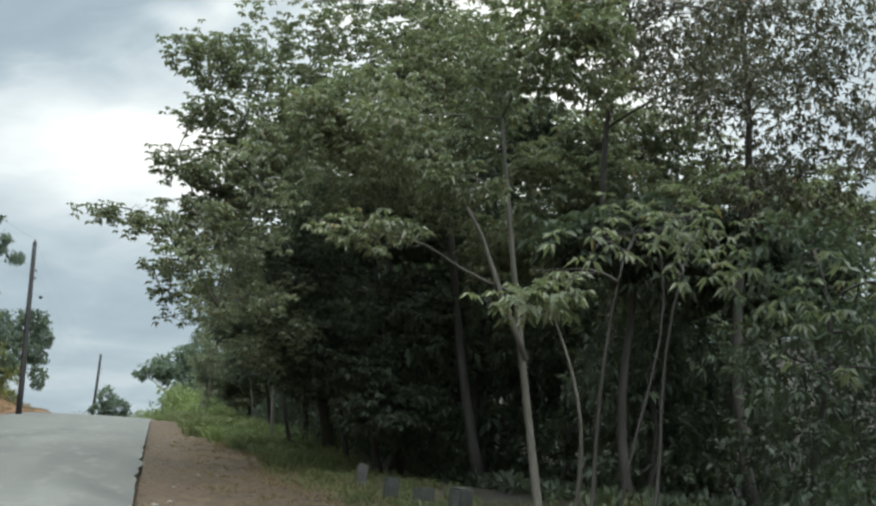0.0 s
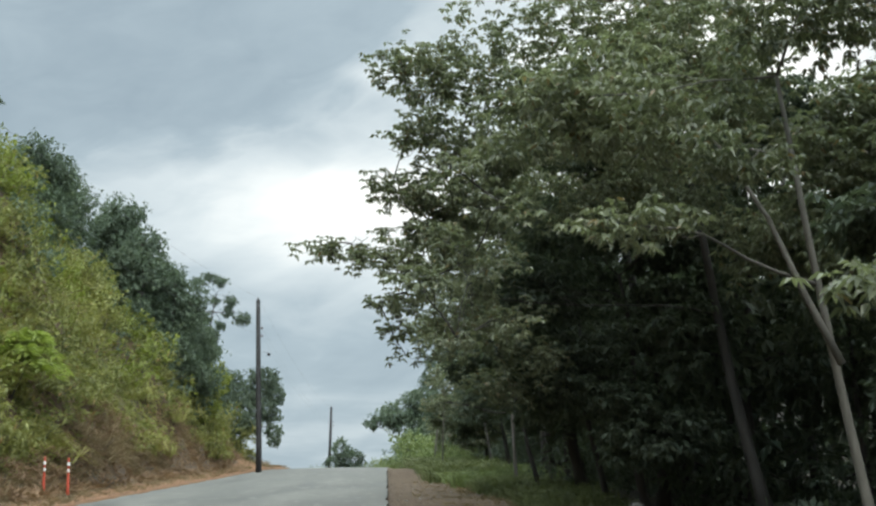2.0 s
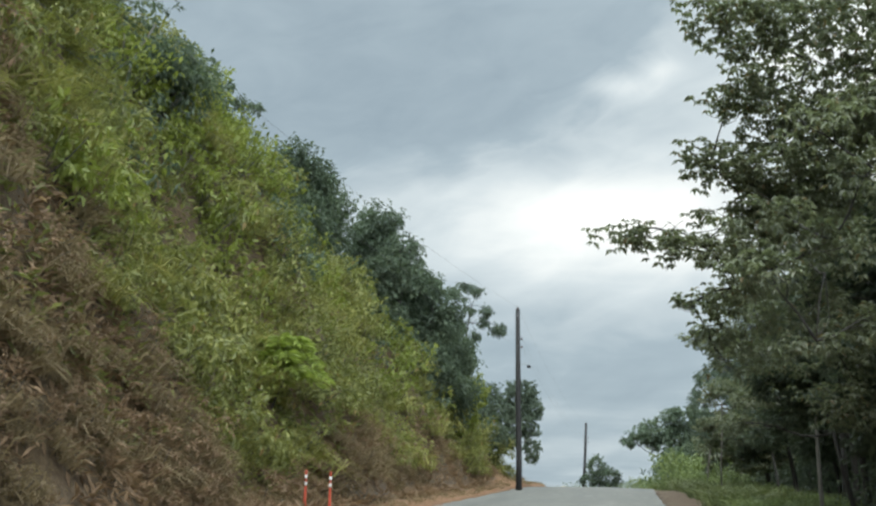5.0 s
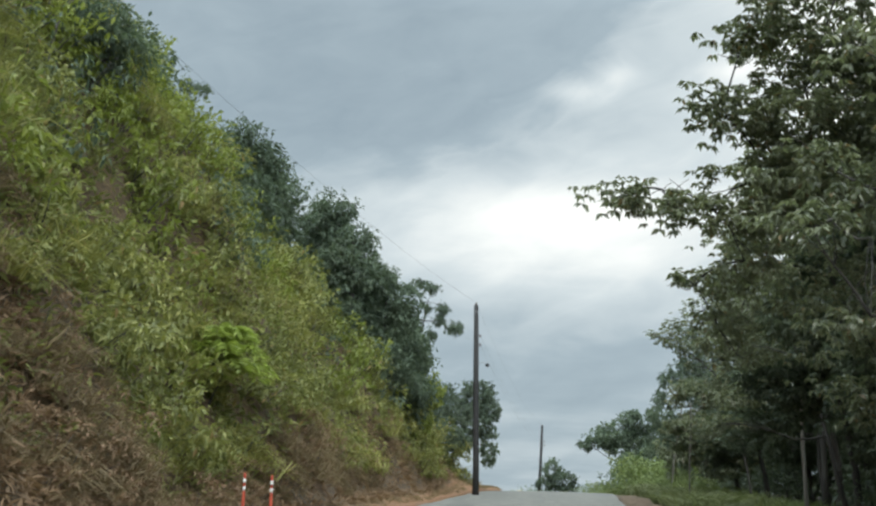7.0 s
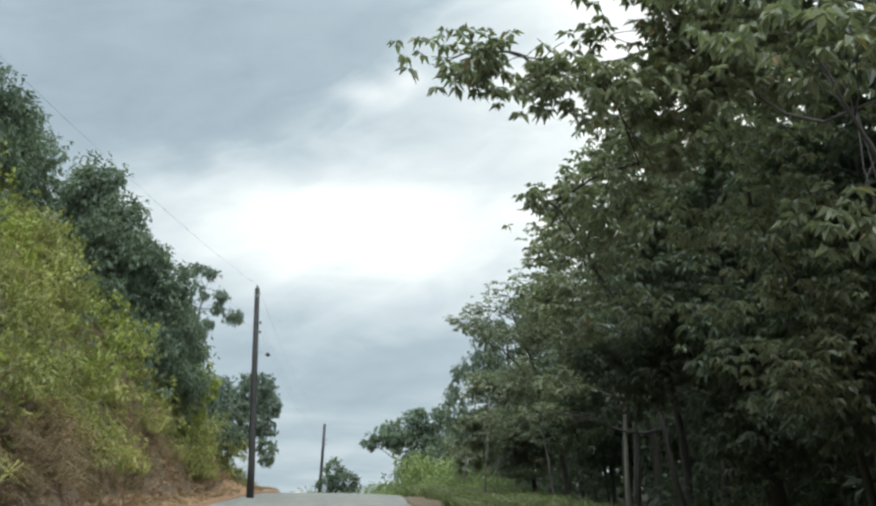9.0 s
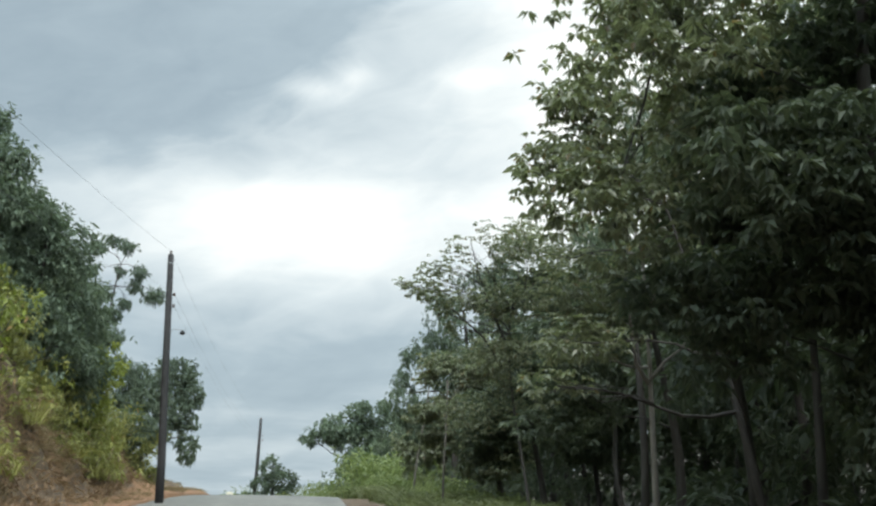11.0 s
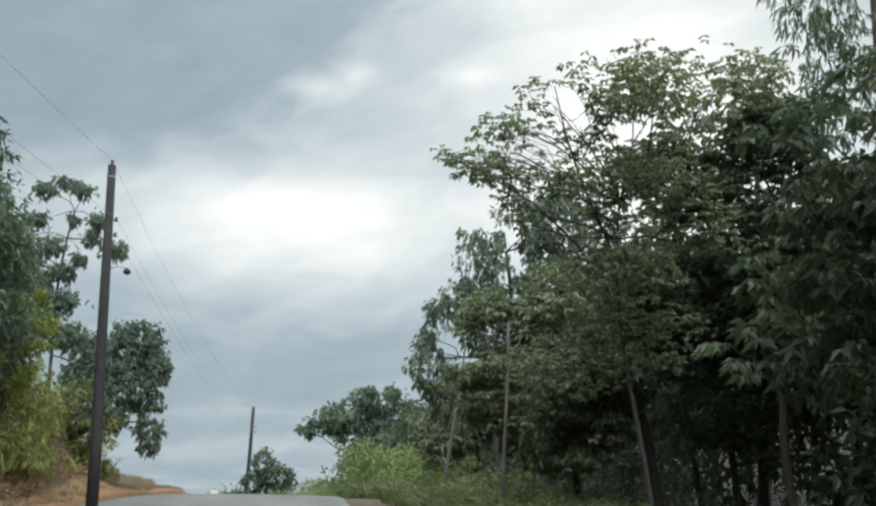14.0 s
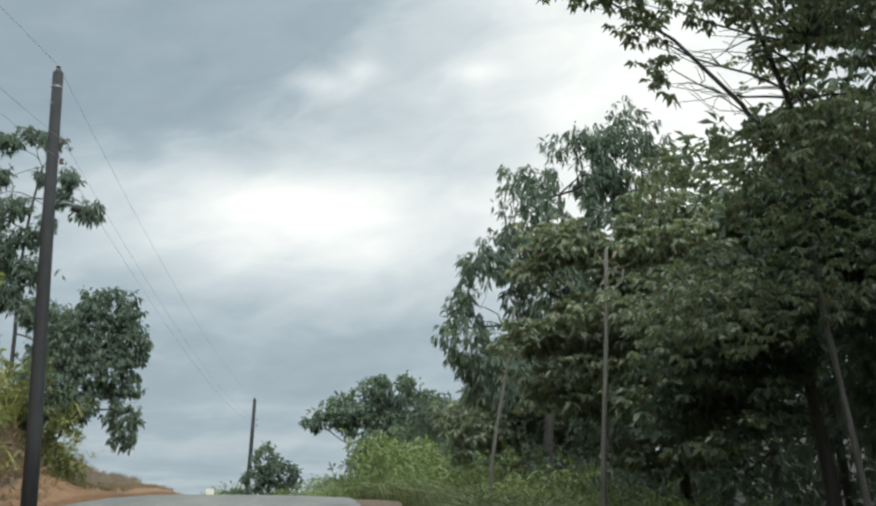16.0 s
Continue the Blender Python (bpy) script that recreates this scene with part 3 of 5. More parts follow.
def build_right_wood():
    rub = "broad-leaved tree with clustered drooping leaves at the wood's edge"
    # the large spreading tree that reaches over the road
    tree("tree", "large spreading broad-leaved tree overhanging the road shoulder", (6.3, 22.2), (4.8, 21.6, 8.0), 0.12,
         [(1.5, 21.6, 7.6, 1.7, 1.8, 1.3), (3.2, 21.3, 9.0, 2.3, 2.2, 1.3), (3.0, 20.6, 6.6, 2.0, 2.0, 1.4),
          (5.4, 21.2, 8.6, 1.9, 2.0, 1.0), (1.4, 22.3, 4.5, 1.5, 1.2, 0.8), (1.0, 21.2, 6.3, 1.2, 1.2, 0.8), (2.0, 22.6, 3.3, 1.5, 1.0, 0.7),
          (4.5, 19.6, 7.6, 1.8, 1.8, 1.3), (0.6, 21.4, 8.1, 0.9, 0.9, 0.6), (4.2, 20.6, 5.6, 1.5, 1.4, 0.8),
          (1.3, 21.8, 5.8, 1.0, 0.9, 0.6), (1.1, 21.4, 5.0, 1.0, 0.8, 0.5), (0.55, 21.6, 5.5, 0.8, 0.7, 0.42), (0.0, 21.4, 4.95, 0.75, 0.5, 0.3), (0.35, 21.7, 4.45, 0.5, 0.45, 0.25), (-0.55, 21.6, 5.25, 0.6, 0.45, 0.26), (-0.5, 21.5, 5.05, 0.5, 0.4, 0.2), (-1.07, 21.4, 5.12, 0.49, 0.4, 0.2), (-0.2, 23.1, 4.5, 0.45, 0.4, 0.22), (0.1, 22.6, 4.0, 0.45, 0.4, 0.25), (0.35, 22.6, 3.5, 0.4, 0.4, 0.2), (0.1, 21.3, 6.1, 0.55, 0.5, 0.32), (0.35, 21.3, 6.9, 0.5, 0.5, 0.3),
          (0.95, 18.5, 3.3, 0.55, 0.5, 0.26), (1.6, 18.8, 3.6, 0.6, 0.5, 0.3), (0.5, 18.4, 4.05, 0.5, 0.5, 0.28), (1.2, 18.8, 4.45, 0.75, 0.7, 0.4), (0.6, 19.4, 5.0, 0.65, 0.6, 0.35), (1.6, 18.4, 5.15, 0.6, 0.55, 0.32), (0.9, 18.3, 5.6, 0.6, 0.5, 0.3)],
         LEAF_RUBBER, BARK_DARK, 11, density=27, n=8, length=0.085, width=0.52, gaps=0.26, spray=0.66, limbs=0.22, lace=-0.1)
    # dark leaf mass that fills the shaded hollow under the crown
    tree("tree", "dense tree with shade-darkened leaf colour below the large tree's crown", (4.6, 23.6), (4.2, 23.4, 5.0), 0.09,
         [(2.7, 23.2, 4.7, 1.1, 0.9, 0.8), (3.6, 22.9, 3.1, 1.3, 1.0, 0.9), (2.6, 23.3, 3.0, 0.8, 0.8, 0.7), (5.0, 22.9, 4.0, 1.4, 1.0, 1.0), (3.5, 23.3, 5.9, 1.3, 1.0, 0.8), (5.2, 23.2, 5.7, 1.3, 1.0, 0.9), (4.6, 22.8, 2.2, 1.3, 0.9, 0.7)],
         LEAF_SHADED, BARK_DARK, 18, density=13, n=7, length=0.14, width=0.5, gaps=0.1, spray=0.5, limbs=0.3)
    tree("tree", "tall tree with shade-darkened leaf colour filling the gaps behind the large tree", (6.9, 24.0), (6.6, 23.8, 7.6), 0.1,
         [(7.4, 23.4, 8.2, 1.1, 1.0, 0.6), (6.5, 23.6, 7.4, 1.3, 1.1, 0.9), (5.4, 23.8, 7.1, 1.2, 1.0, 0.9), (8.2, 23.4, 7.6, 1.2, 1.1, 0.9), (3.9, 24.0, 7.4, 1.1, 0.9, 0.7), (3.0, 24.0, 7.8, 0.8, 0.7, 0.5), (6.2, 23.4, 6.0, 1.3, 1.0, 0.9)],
         LEAF_SHADED, BARK_DARK, 118, density=13, n=7, length=0.14, width=0.5, gaps=0.12, spray=0.5, limbs=0.25)
    # the pale forked stem in front of it
    tree("tree", "slender pale-barked forked young tree at the wood's edge", (4.75, 13.9), (4.05, 14.0, 5.4), 0.066,
         [(2.9, 14.6, 5.4, 1.5, 1.3, 0.9), (2.35, 13.1, 3.62, 0.7, 0.6, 0.25), (4.4, 13.6, 6.2, 1.4, 1.3, 0.9), (1.6, 14.8, 5.3, 0.8, 0.8, 0.6), (3.3, 13.4, 4.4, 0.7, 0.6, 0.3)],
         LEAF_RUBBER, BARK_PALE, 12, density=17, n=8, length=0.1, width=0.5, gaps=0.3, spray=0.45, extra=[[(4.45, 13.9, 2.4, 0.042), (4.15, 13.95, 3.1, 0.034), (3.85, 14, 3.9, 0.026), (3.4, 14.2, 4.8, 0.016)]])
    tree("sapling", "young sapling with a tuft of pale drooping leaves", (3.75, 10.3), (3.6, 10.4, 2.5), 0.03,
         [(3.35, 10.4, 2.6, 0.45, 0.4, 0.16), (3.7, 10.5, 2.75, 0.3, 0.3, 0.15)], LEAF_RUBBER, BARK_PALE, 13, density=34, n=7, length=0.12, gaps=0.1, category="sapling", twigs=3)
    for k, (bx, by, tx, ty, tz, bl) in enumerate([
            (3.55, 9.2, 3.75, 9.1, 2.9, [(3.5, 9.0, 2.95, 0.45, 0.4, 0.16), (3.9, 9.1, 3.1, 0.4, 0.4, 0.18), (3.3, 9.3, 2.75, 0.3, 0.3, 0.12)]),
            (3.8, 9.0, 4.35, 9.0, 3.2, [(4.3, 9.0, 3.2, 0.4, 0.4, 0.15), (4.6, 9.2, 3.0, 0.5, 0.4, 0.2), (4.1, 8.8, 2.7, 0.45, 0.4, 0.15)]),
            (5.9, 8.5, 5.6, 8.4, 3.0, [(5.3, 8.5, 2.6, 0.6, 0.6, 0.3), (5.8, 8.4, 3.0, 0.7, 0.7, 0.35), (5.0, 8.4, 1.95, 0.4, 0.4, 0.18)]),
            (4.9, 11.8, 5.1, 11.6, 3.6, [(4.9, 11.6, 3.6, 0.7, 0.7, 0.4), (5.6, 11.5, 3.9, 0.8, 0.7, 0.5)])]):
        tree("sapling", "thin young sapling with drooping leaf clusters in deep shade", (bx, by), (tx, ty, tz), 0.022, bl, LEAF_RUBBER, BARK_DARK, 20 + k,
             density=8, n=6, length=0.11, width=0.36, gaps=0.25, group="saplings at the wood's edge", category="sapling", twigs=3)
    # high canopy kept out of view, added to shade saplings and undergrowth
    tree("tree", "unseen tall tree added as a high shading canopy", (8.4, 4.6), (7.6, 5.0, 7.2), 0.16,
         [(5.6, 6.0, 7.2, 1.9, 1.8, 0.9), (7.5, 6.6, 7.6, 2.2, 2.0, 1.0), (6.0, 3.4, 7.5, 2.0, 2.0, 1.0), (8.2, 3.4, 8.0, 2.0, 2.0, 1.1), (9.6, 8.4, 7.6, 2.0, 2.0, 1.0), (8.8, 6.0, 8.4, 1.6, 1.5, 0.8)],
         LEAF_SHADED, BARK_DARK, 19, density=7, n=6, length=0.26, width=0.5, gaps=0.15, limbs=0.4)
    # sparse tall crown against the sky
    for k, (bx, by, bl) in enumerate([
            (8.2, 15.2, [(6.4, 14.8, 7.4, 1.6, 1.5, 1.2), (8.2, 14.8, 8.2, 1.8, 1.6, 1.4), (5.6, 15.5, 8.6, 1.4, 1.4, 1.0), (9.4, 14.6, 6.8, 1.5, 1.5, 1.3), (7.4, 14.2, 6.0, 1.5, 1.4, 0.9), (8.6, 15, 5.2, 1.6, 1.5, 0.9)]),
            (11.0, 14.0, [(10.6, 13.4, 7.4, 1.6, 1.6, 1.3), (11.6, 14.2, 8.6, 1.7, 1.6, 1.3), (9.8, 13.4, 5.6, 1.3, 1.3, 0.9), (11.4, 13.4, 5.8, 1.5, 1.4, 1.0)]),
            (7.6, 18.2, [(6.4, 17.6, 9.6, 1.5, 1.5, 1.0), (7.8, 17.8, 10.4, 1.6, 1.6, 1.1), (9.2, 18.2, 9.2, 1.6, 1.6, 1.2), (7.0, 17.4, 7.8, 1.4, 1.4, 0.9), (8.8, 17.6, 7.4, 1.5, 1.4, 1.0)])]):
        tree("tree", "tall thin-crowned tree with sparse small brownish-green leaves", (bx, by), (bx - 0.4, by - 0.2, float(ground_z(bx, by)) + 7.0 + k * 0.5), 0.1, bl,
             LEAF_THIN, BARK_DARK, 31 + 100 * k, density=42, n=7, length=0.085, gaps=0.43, hollow=0.15, twigs=10, group="thin-crowned trees")
    # dense crowns between them, from the third on with shade in the leaf colour
    for k, (bx, by, bl) in enumerate([
            (8.4, 20.2, [(7.2, 20.2, 6.3, 1.5, 1.4, 1.1), (8.6, 20.0, 5.4, 1.5, 1.4, 1.1), (7.6, 19.4, 4.6, 1.4, 1.2, 0.9), (6.4, 20.6, 5.0, 1.4, 1.3, 0.9), (9.3, 20.4, 6.9, 1.3, 1.2, 0.9), (7.9, 20.4, 7.3, 1.2, 1.2, 0.8)]),
            (10.6, 19.6, [(10.2, 19.4, 5.6, 1.6, 1.4, 1.1), (11.8, 19.4, 5.8, 1.5, 1.4, 1.1), (10.2, 19.0, 4.2, 1.5, 1.3, 0.9), (11.9, 19.0, 4.2, 1.4, 1.3, 0.9)]),
            (4.9, 34.6, [(3.7, 34.4, 6.4, 1.2, 1.2, 0.9), (4.8, 34.6, 7.6, 1.4, 1.3, 1.0), (5.6, 34.0, 6.2, 1.4, 1.3, 1.0), (4.2, 34.8, 5.2, 1.2, 1.2, 0.8)]),
            (6.9, 54.0, [(6.2, 53.6, 6.0, 1.6, 1.5, 1.1), (7.6, 53.6, 7.0, 1.7, 1.5, 1.1), (6.6, 53.2, 4.4, 1.6, 1.4, 1.0), (8.2, 53.2, 5.2, 1.6, 1.4, 1.1), (9.4, 53.8, 6.8, 1.5, 1.4, 1.2)]),
            (6.9, 16.4, [(6.3, 16.2, 4.6, 1.2, 1.1, 0.7), (7.5, 16.0, 4.3, 1.3, 1.2, 0.8), (8.8, 15.8, 4.0, 1.3, 1.2, 0.8)])]):
        tree("tree", "dark broad-leaved tree deep in the wood", (bx, by), (bx - 0.2, by, float(ground_z(bx, by)) + 4.6), 0.09, bl, LEAF_RUBBER if k < 2 else LEAF_SHADED, BARK_DARK, 560 + k,
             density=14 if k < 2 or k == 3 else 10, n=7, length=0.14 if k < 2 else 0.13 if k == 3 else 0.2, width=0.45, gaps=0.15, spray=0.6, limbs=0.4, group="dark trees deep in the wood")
    # beyond the large tree
    tree("tree", rub, (4.6, 30.5), (3.6, 30.2, 7.2), 0.14,
         [(1.6, 30.2, 6.2, 1.4, 1.5, 0.9), (2.7, 29.6, 7.6, 1.6, 1.6, 1.0), (1.4, 30.8, 5.0, 1.0, 1.1, 0.7), (4.2, 29.6, 8.3, 1.9, 1.8, 1.2)],
         LEAF_RUBBER, BARK_DARK, 41, density=19, n=8, length=0.095, width=0.54, gaps=0.2, spray=0.5, limbs=0.22, lace=-0.05)
    tree("tree", "leafy tree with shade-darkened leaf colour among its neighbours", (4.9, 31.4), (4.3, 31.2, 6.4), 0.1,
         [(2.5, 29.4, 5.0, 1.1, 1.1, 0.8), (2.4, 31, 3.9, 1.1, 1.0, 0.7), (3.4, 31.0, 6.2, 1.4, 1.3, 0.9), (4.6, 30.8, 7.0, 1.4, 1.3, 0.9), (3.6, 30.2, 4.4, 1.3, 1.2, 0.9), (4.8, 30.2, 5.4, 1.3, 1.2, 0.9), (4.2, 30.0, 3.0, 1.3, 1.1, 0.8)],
         LEAF_SHADED, BARK_DARK, 141, density=13, n=8, length=0.13, width=0.5, gaps=0.12, spray=0.5, limbs=0.22)
    tree("tree", "tall broad-leaved tree with drooping leaf clusters", (4.7, 36.3), (3.6, 36.1, 8.6), 0.1,
         [(1.65, 35.9, 6.65, 0.45, 0.45, 0.25), (2.1, 36, 7.0, 0.7, 0.7, 0.42), (2.45, 36, 7.8, 0.75, 0.7, 0.45), (2.85, 35.8, 8.7, 0.85, 0.8, 0.5), (3.4, 36, 7.4, 0.9, 0.9, 0.6), (3.6, 36, 9.3, 1.0, 1.0, 0.6), (4.3, 35.8, 8.4, 1.1, 1.0, 0.8), (4.9, 35.8, 7.6, 0.9, 0.9, 0.6), (5.4, 35.6, 9.0, 1.2, 1.2, 0.9)],
         LEAF_RUBBER, BARK_DARK, 142, density=17, n=8, length=0.11, width=0.52, gaps=0.2, spray=0.5, limbs=0.22, lace=-0.15)
    tree("tree", "slender tree whose leafy sprays lean towards the road", (4.0, 33.6), (3.0, 33.7, 4.9), 0.07,
         [(1.7, 34.1, 5.1, 0.7, 0.7, 0.4), (1.8, 34.1, 4.1, 0.6, 0.6, 0.25), (1.35, 33.3, 3.5, 0.55, 0.5, 0.2), (2.3, 33.8, 6.1, 0.8, 0.8, 0.4)],
         LEAF_RUBBER, BARK_DARK, 53, density=38, n=8, length=0.095, width=0.52, gaps=0.5)
    tree("tree", rub, (5.4, 26.2), (4.8, 26.0, 7.6), 0.15,
         [(3.4, 26, 7.4, 1.8, 1.6, 1.2), (5.2, 26, 8.6, 2.1, 1.9, 1.2), (5.0, 24.6, 7.0, 1.5, 1.4, 1.0)],
         LEAF_RUBBER, BARK_DARK, 42, density=15, n=8, length=0.1, width=0.54, spray=0.6, limbs=0.22, lace=-0.1)
    tree("tree", "leafy tree with shade-darkened leaf colour among its neighbours", (4.5, 26.8), (4.0, 26.6, 4.6), 0.08,
         [(3.6, 25.4, 5.2, 1.5, 1.4, 0.9), (2.9, 26.5, 4.0, 1.2, 1.1, 0.8), (4.4, 26.2, 3.4, 1.3, 1.1, 0.8)],
         LEAF_SHADED, BARK_DARK, 143, density=15, n=8, length=0.12, width=0.5, spray=0.55, limbs=0.25)
    tree("tree", "slim pale forked tree with smooth bark and a leafy top", (3.85, 38.0), (3.62, 37.8, 6.0), 0.066,
         [(2.7, 37.6, 5.6, 0.8, 0.8, 0.5), (4.0, 37.4, 6.9, 1.0, 0.9, 0.6), (3.5, 37.9, 7.3, 0.7, 0.7, 0.4), (4.4, 37.6, 6.4, 1.0, 1.0, 0.8), (2.4, 37.5, 4.5, 0.45, 0.4, 0.18), (2.85, 37.6, 4.9, 0.5, 0.5, 0.25)],
         LEAF_RUBBER, BARK_SMOOTH, 43, density=46, n=8, length=0.1, width=0.52, gaps=0.4,
         extra=[[(3.7, 37.9, 4.05, 0.035), (3.5, 37.85, 4.35, 0.03), (3.42, 37.8, 4.85, 0.022), (3.35, 37.8, 5.6, 0.014)],
                [(3.7, 37.9, 4.1, 0.03), (3.95, 37.9, 4.4, 0.025), (4.2, 37.85, 4.6, 0.016), (4.45, 37.8, 4.95, 0.01)],
                [(3.68, 37.9, 4.9, 0.04), (3.82, 37.9, 5.5, 0.03), (3.88, 37.9, 6.2, 0.02)]], wobble=0.015)
    tree("tree", rub, (5.2, 41.5), (4.6, 41.3, 6.4), 0.12,
         [(3.4, 41.3, 5.2, 1.2, 1.2, 0.8), (4.6, 41, 6.2, 1.4, 1.4, 0.8), (5.8, 41, 6.6, 1.6, 1.6, 1.0), (3.4, 41.8, 3.9, 1.1, 1.1, 0.8)], LEAF_SHADED, BARK_DARK, 44, density=14, n=8, length=0.13, width=0.45, spray=0.55, limbs=0.3)
    tree("tree", "tall drooping gum tree with a feathery crown", (5.5, 44.7), (5.3, 44.4, 10.2), 0.1,
         [(4.45, 44.3, 8.4, 0.62, 0.7, 1.1), (5.0, 44.3, 9.9, 0.8, 0.8, 1.0), (5.9, 44.3, 9.1, 0.9, 0.8, 1.2), (4.9, 44.4, 7.1, 0.6, 0.6, 0.7), (6.4, 44.6, 7.4, 0.7, 0.7, 0.8), (5.6, 44.3, 10.9, 0.8, 0.8, 0.9)],
         LEAF_EUC, BARK_DARK, 45, density=46, n=6, length=0.13, width=0.2, droop=1.4, gaps=0.4)
    tree("tree", "open-branched tree with airy sprays of small leaves", (4.3, 50.6), (3.7, 50.3, 7.2), 0.05,
         [(0.95, 50.2, 7.82, 0.3, 0.35, 0.14), (1.3, 50.1, 7.6, 0.35, 0.35, 0.16), (1.6, 49.4, 8.05, 0.5, 0.5, 0.22), (2.0, 50.1, 7.9, 0.7, 0.7, 0.3), (2.6, 50, 8.65, 0.9, 0.9, 0.45), (3.8, 50, 9.1, 1.1, 1.0, 0.55), (2.9, 50.4, 7.1, 0.8, 0.8, 0.4), (1.95, 50.0, 7.15, 0.35, 0.35, 0.18), (2.25, 50.1, 6.75, 0.4, 0.4, 0.2), (2.6, 49.8, 6.4, 0.5, 0.5, 0.25), (1.7, 49.7, 7.45, 0.5, 0.5, 0.25), (2.4, 49.6, 7.35, 0.55, 0.5, 0.28), (2.9, 49.7, 6.8, 0.55, 0.5, 0.28), (3.3, 49.8, 6.3, 0.6, 0.55, 0.3), (3.0, 50.0, 8.2, 0.55, 0.5, 0.3), (3.35, 49.8, 8.6, 0.5, 0.5, 0.3), (2.5, 50.1, 8.2, 0.5, 0.5, 0.25), (3.3, 49.2, 7.3, 0.9, 0.8, 0.45), (3.8, 48.3, 8.5, 0.9, 0.9, 0.5),
          (5.2, 50, 8.9, 1.3, 1.2, 0.8), (5.9, 50, 9.3, 0.8, 0.8, 0.45), (3.7, 49.8, 6.2, 1.1, 1.0, 0.6), (2.9, 51.3, 4.7, 1.0, 1.0, 0.7), (4.0, 50.8, 5.2, 1.2, 1.1, 0.8), (3.2, 51.6, 6.0, 1.0, 1.0, 0.6), (3.4, 50.2, 6.7, 1.0, 0.9, 0.5), (4.2, 50.0, 7.5, 1.1, 1.0, 0.6), (4.6, 49.6, 6.6, 1.0, 0.9, 0.6)],
         LEAF_RUBBER, BARK_DARK, 46, density=42, n=6, length=0.088, width=0.58, gaps=0.43, hollow=0.2, twigs=8, limbs=0.38,
         extra=[[(3.5, 50.4, 5.8, 0.03), (3.0, 50.3, 6.5, 0.024), (2.3, 50.2, 7.1, 0.017), (1.6, 50.2, 7.5, 0.011), (0.95, 50.2, 7.8, 0.005)],
                [(3.6, 50.4, 6.4, 0.03), (3.1, 50.2, 7.4, 0.023), (2.8, 50.1, 8.2, 0.016), (2.6, 50.0, 9.0, 0.007)]])
    tree("tree", "broad tree with shade-darkened leaf colour behind an airy neighbour", (6.9, 51.2), (6.5, 51.0, 7.6), 0.1,
         [(4.7, 51.2, 8.1, 0.9, 0.8, 0.6), (5.5, 50.6, 7.3, 1.1, 1.0, 0.7), (6.1, 50.6, 8.2, 1.2, 1.1, 0.8), (6.9, 50.8, 8.9, 1.0, 1.0, 0.7), (7.5, 51.0, 7.6, 1.2, 1.1, 0.9), (6.6, 50.6, 6.4, 1.2, 1.1, 0.8), (7.9, 51.0, 6.2, 1.2, 1.1, 0.8)],
         LEAF_SHADED, BARK_DARK, 146, density=13, n=8, length=0.13, width=0.5, gaps=0.12, spray=0.5, limbs=0.25)
    tree("tree", "dense rounded broad-leaved tree above tall grass", (4.9, 57.8), (4.5, 57.6, 6.6), 0.12,
         [(3.2, 57.4, 5.0, 1.5, 1.5, 1.3), (4.5, 57.4, 6.6, 1.8, 1.6, 1.1), (3.0, 57.8, 6.4, 1.1, 1.1, 0.8), (6.4, 57, 6.9, 1.8, 1.6, 1.2), (4.2, 56.6, 4.0, 1.4, 1.3, 0.9)],
         LEAF_RUBBER, BARK_DARK, 47, density=13, n=8, length=0.15, width=0.5, spray=0.55, limbs=0.3)
    tree("tree", rub, (5.2, 53.5), (4.8, 53.2, 5.8), 0.12,
         [(4.0, 53.2, 5.0, 1.4, 1.3, 1.0), (5.4, 53, 6.4, 1.7, 1.6, 1.1), (3.6, 53.2, 3.8, 1.0, 1.0, 0.8)], LEAF_SHADED, BARK_DARK, 48, density=13, n=8, length=0.15, width=0.5, spray=0.55, limbs=0.3)
    tree("tree", "drooping gum tree with hanging blue-green foliage", (4.4, 67.2), (4.6, 67, 10.0), 0.14,
         [(2.35, 66.4, 6.6, 0.6, 0.7, 1.1), (2.8, 66.6, 8.0, 0.7, 0.7, 1.1), (3.7, 66.8, 9.6, 0.8, 0.8, 1.2), (5.2, 67, 10.7, 0.9, 0.9, 1.2), (4.3, 67, 7.8, 1.1, 1.0, 1.2), (6.3, 67, 11.0, 0.9, 0.9, 1.3), (3.2, 66.6, 5.6, 1.0, 1.0, 0.9), (6.0, 67, 9.0, 1.1, 1.0, 1.2)],
         LEAF_EUC, BARK_DARK, 49, density=46, n=6, length=0.2, width=0.26, droop=1.5, gaps=0.32)
    # far trees by the crest; the paler gum-leaf colour stands in for haze
    tree("tree", "far dark flat-topped tree beyond the crest", (3.4, 116.5), (3.2, 116, 8.6), 0.2,
         [(0.9, 116, 8.3, 2.0, 1.8, 1.0), (3.4, 116, 9.8, 2.0, 1.8, 1.0), (5.8, 116, 8.4, 1.8, 1.8, 1.2), (3.0, 116, 7.6, 2.2, 2.0, 1.2), (-0.9, 116, 7.7, 1.1, 1.0, 0.4)],
         LEAF_EUC, BARK_DARK, 51, density=16, n=6, length=0.34, gaps=0.4)
